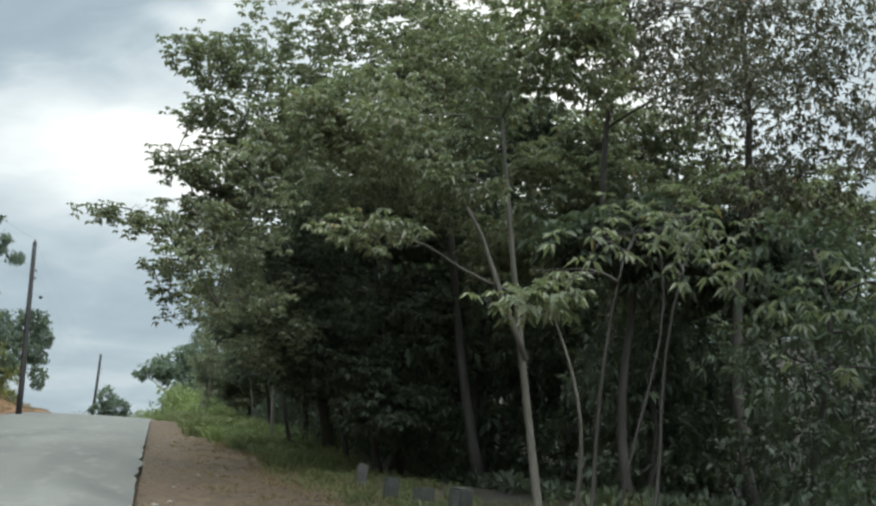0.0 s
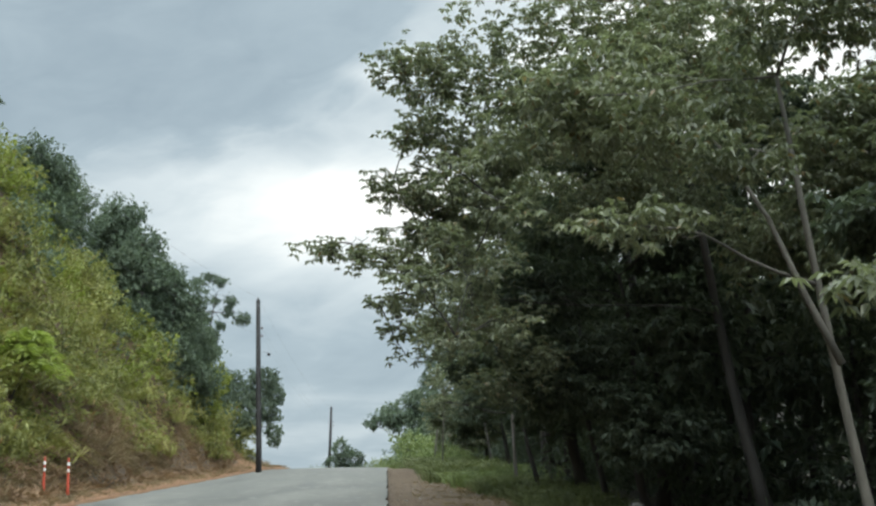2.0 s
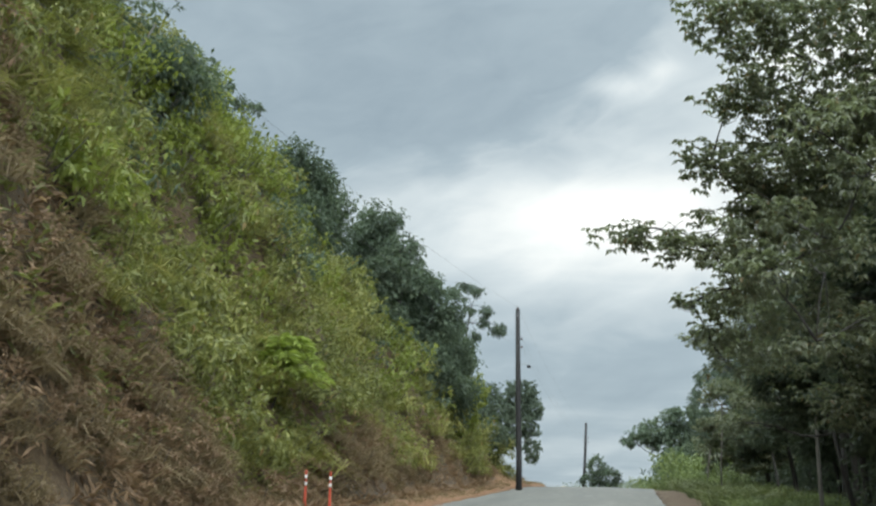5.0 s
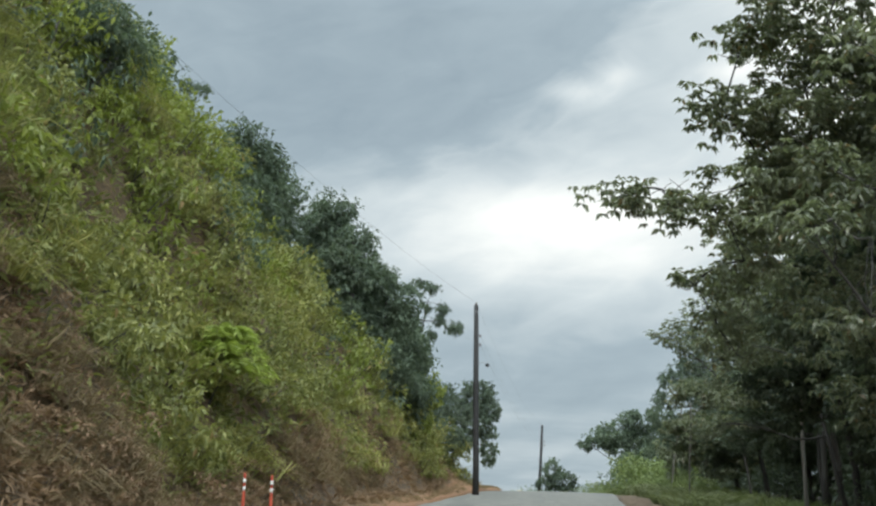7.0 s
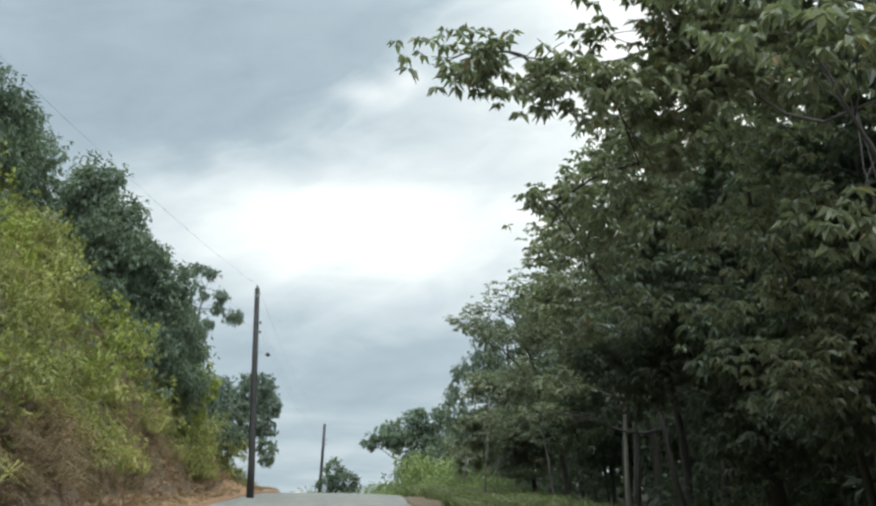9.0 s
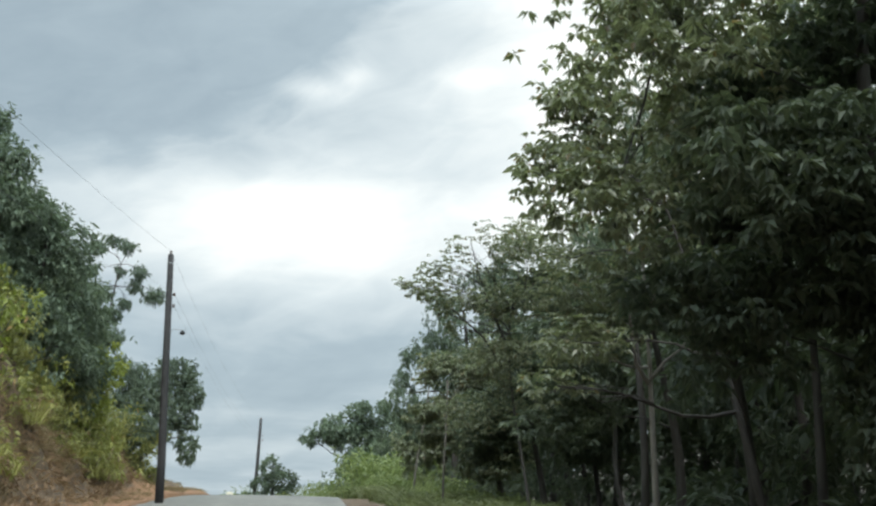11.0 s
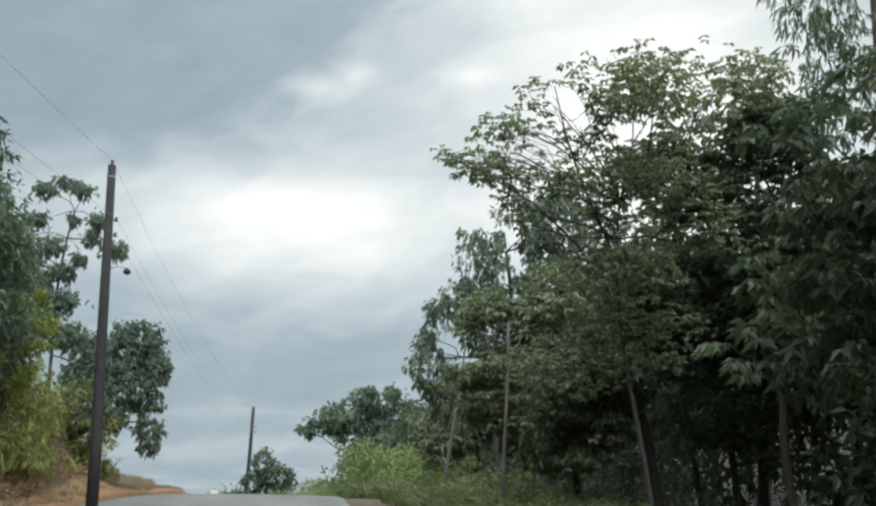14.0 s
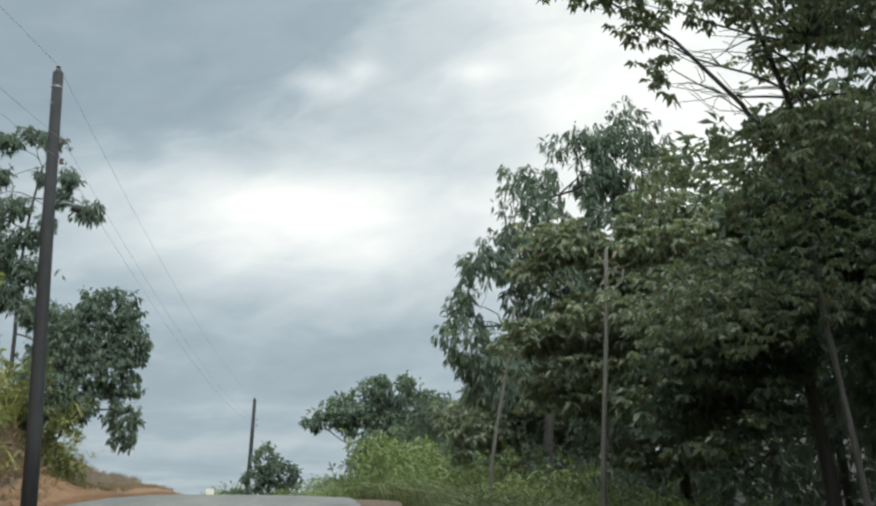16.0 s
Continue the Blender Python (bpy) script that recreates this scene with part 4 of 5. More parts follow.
    tree("tree", "small far tree beside a utility pole", (-4.0, 121), (-4.0, 121, 5.6), 0.12,
         [(-4.4, 121, 5.6, 0.75, 0.8, 0.9), (-3.3, 121, 4.6, 1.1, 1.0, 0.8), (-5.1, 121, 4.2, 0.8, 0.8, 0.7), (-4.2, 121, 3.4, 1.3, 1.1, 0.9), (-2.4, 121, 3.4, 1.2, 1.0, 0.8), (-6.4, 121, 3.0, 0.9, 0.8, 0.5)], LEAF_EUC, BARK_DARK, 52, density=16, length=0.3, gaps=0.4)
    tree("tree", "far low thicket tree behind bright verge bushes", (4.4, 111.5), (4.4, 111, 5.6), 0.12,
         [(2.6, 111, 5.6, 1.6, 1.4, 1.0), (4.6, 111, 6.2, 1.8, 1.5, 1.2), (6.6, 111, 6.0, 1.6, 1.5, 1.3), (1.4, 111, 4.4, 1.4, 1.2, 0.9), (4.0, 111, 4.2, 2.0, 1.5, 1.0), (6.4, 111, 4.2, 1.8, 1.5, 1.1)],
         LEAF_EUC, BARK_DARK, 54, density=15, length=0.3, gaps=0.3)
    tree("tree", "middle-distance leafy tree above verge grass", (5.0, 76.5), (4.9, 76, 6.4), 0.12,
         [(4.0, 76, 5.2, 1.3, 1.3, 1.0), (5.4, 76, 6.4, 1.5, 1.4, 1.0), (4.2, 76, 3.9, 1.3, 1.2, 0.8), (6.6, 76, 5.4, 1.5, 1.4, 1.2)],
         LEAF_RUBBER, BARK_DARK, 55, density=20, length=0.24, gaps=0.34)
    # bare thin stems by the verge
    for k, (a, b, r) in enumerate([((2.46, 64.0), (3.0, 64.0, 6.7), 0.045), ((2.45, 54.0), (2.52, 54.0, 5.8), 0.04)]):
        gz = float(ground_z(*a))
        rng = np.random.default_rng(60 + k)
        line = bent((0, 0, -0.1), np.array(b) - np.array([*a, gz]), r, r * 0.6, rng, 8, 0.012)
        s = line[6]
        stem = thing("bare_sapling", (*a, gz), "thin bare pale sapling rising from grass", "sapling", "bare saplings on the verge")
        part("trunk", tube_mesh("trunk", [line], BARK_PALE), stem)
        part("branch", tube_mesh("branch", [bent(s[:3], s[:3] + np.array([0.25, 0.1, 0.35]), r * 0.5, 0.008, rng, 5)], BARK_PALE), stem)


def build_wood_behind():
    """Four kinds of wood tree, repeated through the depth of the wood."""
    label = "dense wood tree with shade-darkened leaf colour and low leafy branches"
    protos = []
    for k in range(4):
        rng = np.random.default_rng(70 + k)
        h = (6.5, 7.5, 8.2, 5.6)[k]
        bl = [(0, 0, h * 0.82, 1.9, 1.9, 1.3), (1.2, 0.5, h * 0.6, 1.6, 1.5, 1.2), (-1.1, 0.8, h * 0.55, 1.5, 1.6, 1.2), (0.3, -1.3, h * 0.5, 1.5, 1.4, 1.1), (-0.4, 0.4, h * 0.3, 1.6, 1.6, 0.9), (0.6, -0.3, h * 0.13, 1.5, 1.5, 0.6)]
        base = (8.0 + 3.0 * k, 34.0 + 2.5 * k)
        g = float(ground_z(*base))
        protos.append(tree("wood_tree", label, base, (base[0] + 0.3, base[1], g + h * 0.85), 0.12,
                           [(base[0] + b[0], base[1] + b[1], g + b[2], *b[3:]) for b in bl], LEAF_SHADED, BARK_DARK, 80 + k, density=4.7, n=6, length=0.28, gaps=0.3, twigs=2, group="trees in the wood"))
    rng = np.random.default_rng(99)
    spots = []
    for row, x0 in enumerate((6.8, 9.8, 13.4)):
        for y in np.arange(6.0 if row else 18.0, 76, 3.6 if row < 1 else 4.6 if row < 2 else 6.0):
            spots.append((x0 + rng.uniform(-0.7, 0.7) + (0.9 if y > 40 and row == 0 else 1.3 if y < 30 and row == 0 else 0), y + rng.uniform(-0.9, 0.9)))
    # trees at y below 4 are never seen, added to block light from behind
    spots += [(6.0, -1.0), (7.5, 1.5), (10.5, 0.0), (5.5, -5.0), (8.5, -5.5), (6.5, -10.0), (12.0, -3.0), (8.4, 27.0), (7.6, 13.0), (7.4, 17.2), (8.9, 19.8), (9.2, 23.0),
              (5.6, 1.5), (4.5, -0.8), (4.6, -3.2), (4.2, -6.0), (3.9, -9.5), (8.6, 1.8), (7.2, 3.0), (4.8, -8.0), (11.0, 2.6), (8.8, 44.2), (9.4, 47.2), (8.9, 50.6), (10.6, 49.0), (6.6, 24.4), (6.4, 28.2), (6.2, 31.8)]
    for y in (78, 84, 90, 97, 104, 111):
        spots.append((5.5 + rng.uniform(-0.5, 1.5), y))
        spots.append((9.5 + rng.uniform(-1, 1), y + 2))
    for k, (x, y) in enumerate(spots):
        if x > 12 and y > 34 or x > 9 and 24 < y < 36:
            continue
        p = protos[rng.integers(0, 4)]
        s = rng.uniform(0.8, 1.05) * (0.8 if y > 76 else 1.1 if y < 5.8 else 0.55 if y < 18 else 0.72 if y < 23 else 1.0)
        c = copy_thing(p, pose(x, y, float(ground_z(x, y)), 0, 0, rng.uniform(0, 360)))
        c.scale = (s, s, s)


def build_understory():
    """Leafy undergrowth at the foot of the wood, its leaf colour darkened for shade."""
    rng = np.random.default_rng(150)
    ms = [shrub_meshes(151, 1.5, LEAF_SHADED, 420, 0.16), shrub_meshes(152, 1.3, LEAF_SHADED, 300, 0.13)]
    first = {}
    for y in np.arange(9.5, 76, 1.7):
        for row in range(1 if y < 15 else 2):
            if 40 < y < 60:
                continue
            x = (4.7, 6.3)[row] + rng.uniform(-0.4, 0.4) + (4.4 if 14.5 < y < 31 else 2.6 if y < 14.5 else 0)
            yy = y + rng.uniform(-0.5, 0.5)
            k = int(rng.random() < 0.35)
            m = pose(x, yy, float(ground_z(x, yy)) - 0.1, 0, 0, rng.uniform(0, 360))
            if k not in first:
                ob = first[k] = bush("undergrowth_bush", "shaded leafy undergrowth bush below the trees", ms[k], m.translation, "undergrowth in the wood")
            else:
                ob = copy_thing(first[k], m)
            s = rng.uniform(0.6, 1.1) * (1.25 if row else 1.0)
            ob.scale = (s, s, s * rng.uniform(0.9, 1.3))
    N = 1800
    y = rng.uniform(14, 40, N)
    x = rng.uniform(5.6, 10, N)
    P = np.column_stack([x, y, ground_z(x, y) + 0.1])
    ob = new("forest_floor_plants", np_mesh("forest_floor_plants", *leaf_sprays(P, np.tile(np.array([0, 0, 1.0]), (N, 1)), 5, 0.2, 0.4, -0.3, 0.7, rng), LEAF_SHADED))
    tagged(ob, "low plants with shade-darkened leaf colour covering the forest floor", "undergrowth", kind="stuff")




# ---- left hillside ----
def bush(name, label, me_list, at, group="", category="shrub"):
    root = thing(name, at, label, category, group)
    for nm, me in me_list:
        part(nm, me, root)
    return root


def shrub_meshes(seed, size, leaf, n=700, length=0.13, width=0.4, blade=None, spread=0.6, droop=0.4, tufts=16):
    rng = np.random.default_rng(seed)
    blobs = [(rng.uniform(-0.4, 0.4) * size, rng.uniform(-0.4, 0.4) * size, size * rng.uniform(0.35, 0.7), size * 0.5, size * 0.5, size * 0.4) for _ in range(4)]
    P, O = crown_points(blobs, n / 50 / size ** 2, rng, 0.35, 0.5)
    v, f = leaf_sprays(P, O, 6, length, width, droop, spread, rng)
    out = [("foliage", np_mesh("foliage", v, f, leaf))]
    stems = [bent((0, 0, -0.2), np.array(b[:3]), 0.022, 0.007, rng, 4, 0.08) for b in blobs]
    out.append(("stem", tube_mesh("stem", stems, BARK_DARK, 4)))
    if blade is not None:
        Q = np.column_stack([rng.normal(size=(tufts, 2)) * 0.3 * size, np.zeros(tufts)])
        v, f = blades(Q, 8, size * (0.62 if tufts == 16 else 0.8), 0.026, 0.55, rng, 1.4)
        out.append(("tuft", np_mesh("tuft", v, f, blade)))
    return out


def build_hillside():
    rng = np.random.default_rng(7)
    kinds = [("scrub_bush", "yellow-green scrub bush on the steep bank", shrub_meshes(1, 1.3, LEAF_HILL, 560, 0.17)),
             ("scrub_bush", "leafy green scrub bush on the steep bank", shrub_meshes(2, 1.2, LEAF_HILL, 520, 0.16, 0.4, HILL_GRASS, tufts=18)),
             ("reed_clump", "clump of tall arching yellow-green reeds", shrub_meshes(3, 1.1, LEAF_HILL, 200, 0.18, 0.24, HILL_GRASS, tufts=40)),
             ("lime_bush", "lime-green sprawling bush on the bank", shrub_meshes(4, 1.2, LEAF_LIME, 300, 0.19)),
             ("dark_bush", "grey-green bush on the hillside", shrub_meshes(5, 1.5, LEAF_EUC, 380, 0.17)),
             ("dry_shrub", "dry brown scrub with withered grass", shrub_meshes(6, 1.1, LEAF_BROWN, 240, 0.14, 0.32, GRASS_DRY, tufts=18)),
             ("withered_clump", "clump of withered straw-brown grass and stalks", shrub_meshes(8, 1.0, GRASS_DRY, 150, 0.18, 0.18, GRASS_DRY, tufts=24))]
    protos = {}
    for y in np.arange(15, 62, 1.25):
        top = float(np.interp(y, HILL_Y, HILL_H))
        for u in [0.0, 0.03, 0.06, *np.arange(0.09, 1.0, 0.075 if y < 46 else 0.13)]:
            d = 0.0 + 8.0 * u
            yy = y + rng.uniform(-0.6, 0.6)
            x = (-8.85 if u > 0.08 else -9.25) - d + rng.uniform(-0.25, 0.25)
            z = float(ground_z(x, yy))
            dry = (u < 0.08 + 0.05 * math.sin(yy)) or (yy < 28 and u < 0.74 - 0.066 * (yy - 18)) 
            dry = u < (0.2 if yy < 29 else 0.13) or dry and rng.random() < 0.8
            n = noise.noise(Vector((x * 0.35, yy * 0.35, z * 0.35)))
            k = int(rng.choice([5, 5, 6])) if dry else (3 if n > (0.02 if 34 < yy < 48 and u > 0.35 else 0.25) else 4 if n < -0.42 else int(rng.choice([0, 0, 1, 1, 2])))
            s = rng.uniform(0.6, 1.35) * (0.42 if u < 0.08 else 0.65 if u < (0.2 if yy < 29 else 0.13) else 1.0)
            nm, lab, ms = kinds[k]
            if k not in protos:
                ob = bush(nm, lab, ms, (x, yy, z - 0.1), "scrub on the hillside")
                protos[k] = ob
            else:
                ob = copy_thing(protos[k], pose(x, yy, z - 0.1, rng.uniform(-10, 10), 25 + rng.uniform(-10, 10), 0) @ pose(0, 0, 0, 0, 0, rng.uniform(0, 360)))
            ob.scale = (s, s, s * rng.uniform(0.85, 1.15))
    for i in range(205):
        yy, u = rng.uniform(10, 29), rng.uniform(0.0, 0.4)
        if i > 140:
            yy, u = rng.uniform(15, 30), rng.uniform(-0.07, 0.02)
        elif i > 90:
            yy, u = rng.uniform(26, 46), rng.uniform(0.0, 0.07)
        x = -9.2 - 8.0 * u
        ob = copy_thing(protos[6 if i % 5 < 3 else 5], pose(x, yy, float(ground_z(x, yy)) - 0.1, 0, 30, 0) @ pose(0, 0, 0, 0, 0, rng.uniform(0, 360)))
        s = rng.uniform(0.5, 1.0) * (0.6 if i > 140 else 1.0)
        ob.scale = (s, s, s)
    # the fern-like lime bush with layered fronds
    r2 = np.random.default_rng(17)
    fern = thing("fern_bush", (-10.7, 36.8, float(ground_z(-10.7, 36.8)) + 0.1), "bright lime-green fern-like bush with layered fronds", "shrub")
    fronds = []
    for k in range(34):
        turn, tier = k * 2.4, (k % 3) * 0.42
        out = np.array([math.cos(turn), math.sin(turn), 0.0])
        u = np.linspace(0.08, 1, 16)[:, None]
        reach = 1.25 - 0.25 * (k % 3) + r2.uniform(-0.1, 0.1)
        P = np.array([0.3, 0, 0.35 + tier]) + out * u * reach + np.array([0, 0, 1.0]) * (0.62 * np.sin(u * 2.3) - 0.35 * u)
        for side in (-1, 1):
            O = np.tile(np.array([-out[1], out[0], 0.1]) * side, (16, 1)) + out * 0.5
            fronds.append(leaf_sprays(P, unit(O), 2, 0.3, 0.24, 0.12, 0.16, r2, away=1.0))
    part("foliage", np_mesh("foliage", *joined(fronds), LEAF_FERN), fern)
    part("stem", tube_mesh("stem", [bent((0, 0, -1.0), (0.3, 0, 0.9), 0.05, 0.02, r2), bent((0, 0, -0.8), (0.5, -0.3, 0.4), 0.04, 0.015, r2)], BARK_DARK), fern)
    g = float(ground_z(-14.3, 33.8))
    stem = thing("dead_tree", (-14.3, 33.8, g), "bare pale curved dead stem on the hillside", "dead tree")
    part("trunk", tube_mesh("trunk", [[(0, 0, -0.2, 0.05), (0.1, 0.2, 0.8, 0.045), (0.05, 0.5, 1.6, 0.04), (0.3, 0.7, 2.3, 0.03), (0.5, 0.9, 2.9, 0.02)]], BARK_PALE), stem)
    part("branch", tube_mesh("branch", [[(0.05, 0.5, 1.6, 0.03), (-0.2, 0.5, 2.1, 0.02), (-0.25, 0.6, 2.6, 0.012)]], BARK_PALE), stem)
    # low growth over the whole slope
    N = 10500
    y = r2.uniform(10, 74, N)
    d = r2.uniform(0.7, 9, N)
    x = -8.8 - d
    P = np.column_stack([x, y, ground_z(x, y) + 0.1])
    O = np.tile(np.array([0.8, 0, 0.6]), (N, 1))
    ob = new("hill_undergrowth", np_mesh("hill_undergrowth", *leaf_sprays(P, O, 5, 0.27, 0.34, 0.1, 0.6, r2), LEAF_HILL))
    N = 5200
    y = r2.uniform(10, 32, N)
    u = r2.uniform(-0.05, 1, N) ** 1.0 * np.clip(0.76 - 0.062 * (y - 18), 0.1, 0.8)
    far = np.arange(N) > 3900
    y = np.where(far, r2.uniform(30, 74, N), y)
    u = np.where(far, r2.uniform(-0.06, 0.08, N), u)
    x = -8.8 - 8.0 * u
    P = np.column_stack([x, y, ground_z(x, y) + 0.08])
    dry = new("dry_undergrowth", np_mesh("dry_undergrowth", *leaf_sprays(P, np.tile(np.array([0.8, 0, 0.6]), (N, 1)), 5, 0.24, 0.24, 0.3, 0.7, r2), LEAF_BROWN))
    tagged(dry, "withered brown undergrowth over the lower bank", "undergrowth", kind="stuff")
    tagged(ob, "low tangled green undergrowth covering the steep bank", "undergrowth", kind="stuff")


def build_left_trees():
    gum = "dense dark-green gum tree on the hillside"
    spec = [(-15.0, 56.0, 6.5, 1.8), (-14.5, 51.0, 4.3, 1.6), (-13.2, 61.0, 7.2, 1.85), (-14.8, 66.5, 10.4, 2.0), (-12.2, 66.5, 8.2, 1.8), (-12.6, 72.0, 8.9, 1.9),
            (-11.7, 70.0, 6.6, 1.5), (-10.4, 64.5, 5.0, 1.5), (-16.8, 46.0, 3.6, 1.4), (-15.4, 43.0, 1.8, 0.9), (-14.2, 36.3, 2.1, 1.4), (-16.6, 61, 8.4, 2.0), (-17.5, 34.0, 3.0, 1.5),
            (-10.6, 61.0, 6.6, 1.7), (-9.9, 63.6, 5.2, 1.4), (-12.0, 59.5, 5.3, 1.6), (-10.7, 67.6, 6.0, 1.3), (-12.9, 77.0, 7.4, 1.5)]
    for k, (x, y, h, r) in enumerate(spec):
        g = float(ground_z(x, y))
        rng = np.random.default_rng(200 + k)
        bl = []
        for j in range(8):
            u = (j + 0.5) / 8
            a = j * 2.4 + k
            q = r * (0.75 if u < 0.75 else 0.35)
            bl.append((x + math.cos(a) * q * 0.75, y + math.sin(a) * q * 0.75, g + h * (0.16 + 0.76 * u), r * 0.62, r * 0.62, r * 0.5 + 0.1 * h * 0.5))
        tree("tree", gum, (x, y), (x + 0.3, y, g + h * 0.9), 0.14, bl, LEAF_EUC, BARK_DARK, 210 + k, density=4.2, n=6, length=0.2, width=0.42, droop=0.55, gaps=0.2, twigs=2, group="gum trees on the hillside", spray=0.8, flat=0.75)
    # the open-crowned gum behind the pole, and the hanging one past it
    tree("tree", "open-crowned gum tree with sparse hanging leaf tufts", (-12.4, 83.0), (-11.4, 83.0, 14.6), 0.11,
         [(-12.7, 83, 15.6, 0.55, 0.6, 0.4), (-11.9, 83.1, 16.0, 0.5, 0.5, 0.32), (-11.1, 83, 15.6, 0.5, 0.5, 0.38), (-10.4, 82.9, 14.2, 0.42, 0.45, 0.5), (-10.6, 83, 13.5, 0.4, 0.4, 0.35), (-9.6, 82.9, 13.0, 0.6, 0.55, 0.5), (-12.9, 83.2, 14.3, 0.55, 0.5, 0.45), (-11.5, 83, 14.3, 0.4, 0.4, 0.3),
          (-12.1, 83, 10.9, 0.8, 0.7, 0.6), (-13.0, 83, 12.6, 0.7, 0.6, 0.5), (-12.2, 83, 13.1, 0.6, 0.6, 0.45), (-11.7, 83, 12.0, 0.6, 0.6, 0.5), (-11.1, 83.1, 12.6, 0.35, 0.4, 0.35), (-12.9, 83, 11.6, 1.0, 0.9, 0.8), (-13.6, 83, 13.2, 0.8, 0.8, 0.7), (-13.4, 83, 10.2, 1.1, 1.0, 0.9), (-11.3, 83, 10.7, 0.7, 0.7, 0.5), (-12.4, 83, 9.9, 1.0, 0.9, 0.8), (-11.2, 83, 9.3, 0.8, 0.8, 0.7), (-10.2, 82.9, 8.9, 0.8, 0.8, 0.8), (-10.6, 83, 7.6, 1.0, 0.9, 0.9)],
         LEAF_EUC, BARK_DARK, 230, density=36, n=6, length=0.2, width=0.36, droop=1.4, gaps=0.24, hollow=0.12, twigs=7, limbs=0.45)
    tree("tree", "slender open-crowned tree standing above the ridge", (-19.3, 58.0), (-19.1, 58.0, 19.4), 0.09,
         [(-19.4, 58, 20.3, 0.42, 0.45, 0.32), (-18.65, 58, 20.05, 0.38, 0.4, 0.34), (-19.2, 58, 19.3, 0.4, 0.4, 0.4), (-18.75, 58, 18.8, 0.35, 0.35, 0.35), (-19.7, 58, 18.2, 0.8, 0.7, 0.7)],
         LEAF_EUC, BARK_DARK, 234, density=40, n=6, length=0.16, width=0.4, droop=1.1, gaps=0.3, hollow=0.3, twigs=6, limbs=0.45)
    tree("tree", "gum tree with a heavy hanging crown beside a utility pole", (-9.0, 75.3), (-7.6, 75.6, 7.4), 0.11,
         [(-7.4, 75.8, 8.3, 0.95, 0.8, 0.75), (-6.75, 75.8, 7.3, 0.65, 0.6, 0.8), (-7.4, 75.8, 6.6, 1.0, 0.8, 1.0), (-6.75, 75.8, 5.2, 0.5, 0.5, 1.05), (-8.4, 75.6, 7.2, 0.8, 0.7, 0.9), (-9.0, 75, 5.6, 1.1, 0.9, 1.0), (-8.3, 75.4, 5.4, 0.8, 0.7, 0.7)],
         LEAF_EUC, BARK_PALE, 231, density=52, n=6, length=0.17, width=0.42, droop=1.4, gaps=0.22)
    tree("shrub", "lime-green shrub in front of the gum trees", (-9.8, 66.4), (-9.4, 66.2, 7.4), 0.06,
         [(-9.0, 66.0, 7.2, 0.8, 0.8, 0.9), (-9.6, 66.0, 6.0, 1.0, 0.9, 0.9)], LEAF_LIME, BARK_DARK, 232, density=30, length=0.18, category="shrub")
    tree("shrub", "yellow-green leafy shrub below a gum tree", (-8.7, 74.0), (-8.5, 74.0, 4.4), 0.04,
         [(-8.2, 74.0, 4.3, 0.7, 0.7, 0.7), (-8.8, 74.0, 3.7, 0.9, 0.8, 0.7), (-7.7, 74.4, 3.4, 0.7, 0.6, 0.5)], LEAF_HILL, BARK_DARK, 233, density=30, length=0.16, category="shrub")
    # low bushes between bank and trees
    proto = None
    rng = np.random.default_rng(240)
    ms = shrub_meshes(9, 1.3, LEAF_HILL, 420, 0.17, 0.35, HILL_GRASS)
    for y in [*np.arange(44, 82, 1.5), 65.5, 67.5, 69.5, 71.5, 73.5, 74.2, 75.4, 76.2, 63.2, 61.4]:
        x = -9.3 - rng.uniform(0, 1.2) 
        m = pose(x, y, float(ground_z(x, y)) - 0.1, 0, 0, rng.uniform(0, 360))
        if proto is None:
            proto = bush("shrub", "olive-green roadside bush above the bare bank", ms, m.translation, "bushes above the bank")
            ob = proto
        else:
            ob = copy_thing(proto, m)
        s = rng.uniform(0.8, 1.3) * (0.7 if y > 75 else 1.2 if y > 64 else 1)
        ob.scale = (s, s, s)


build_right_wood()
build_wood_behind()
build_understory()
build_hillside()
build_left_trees()


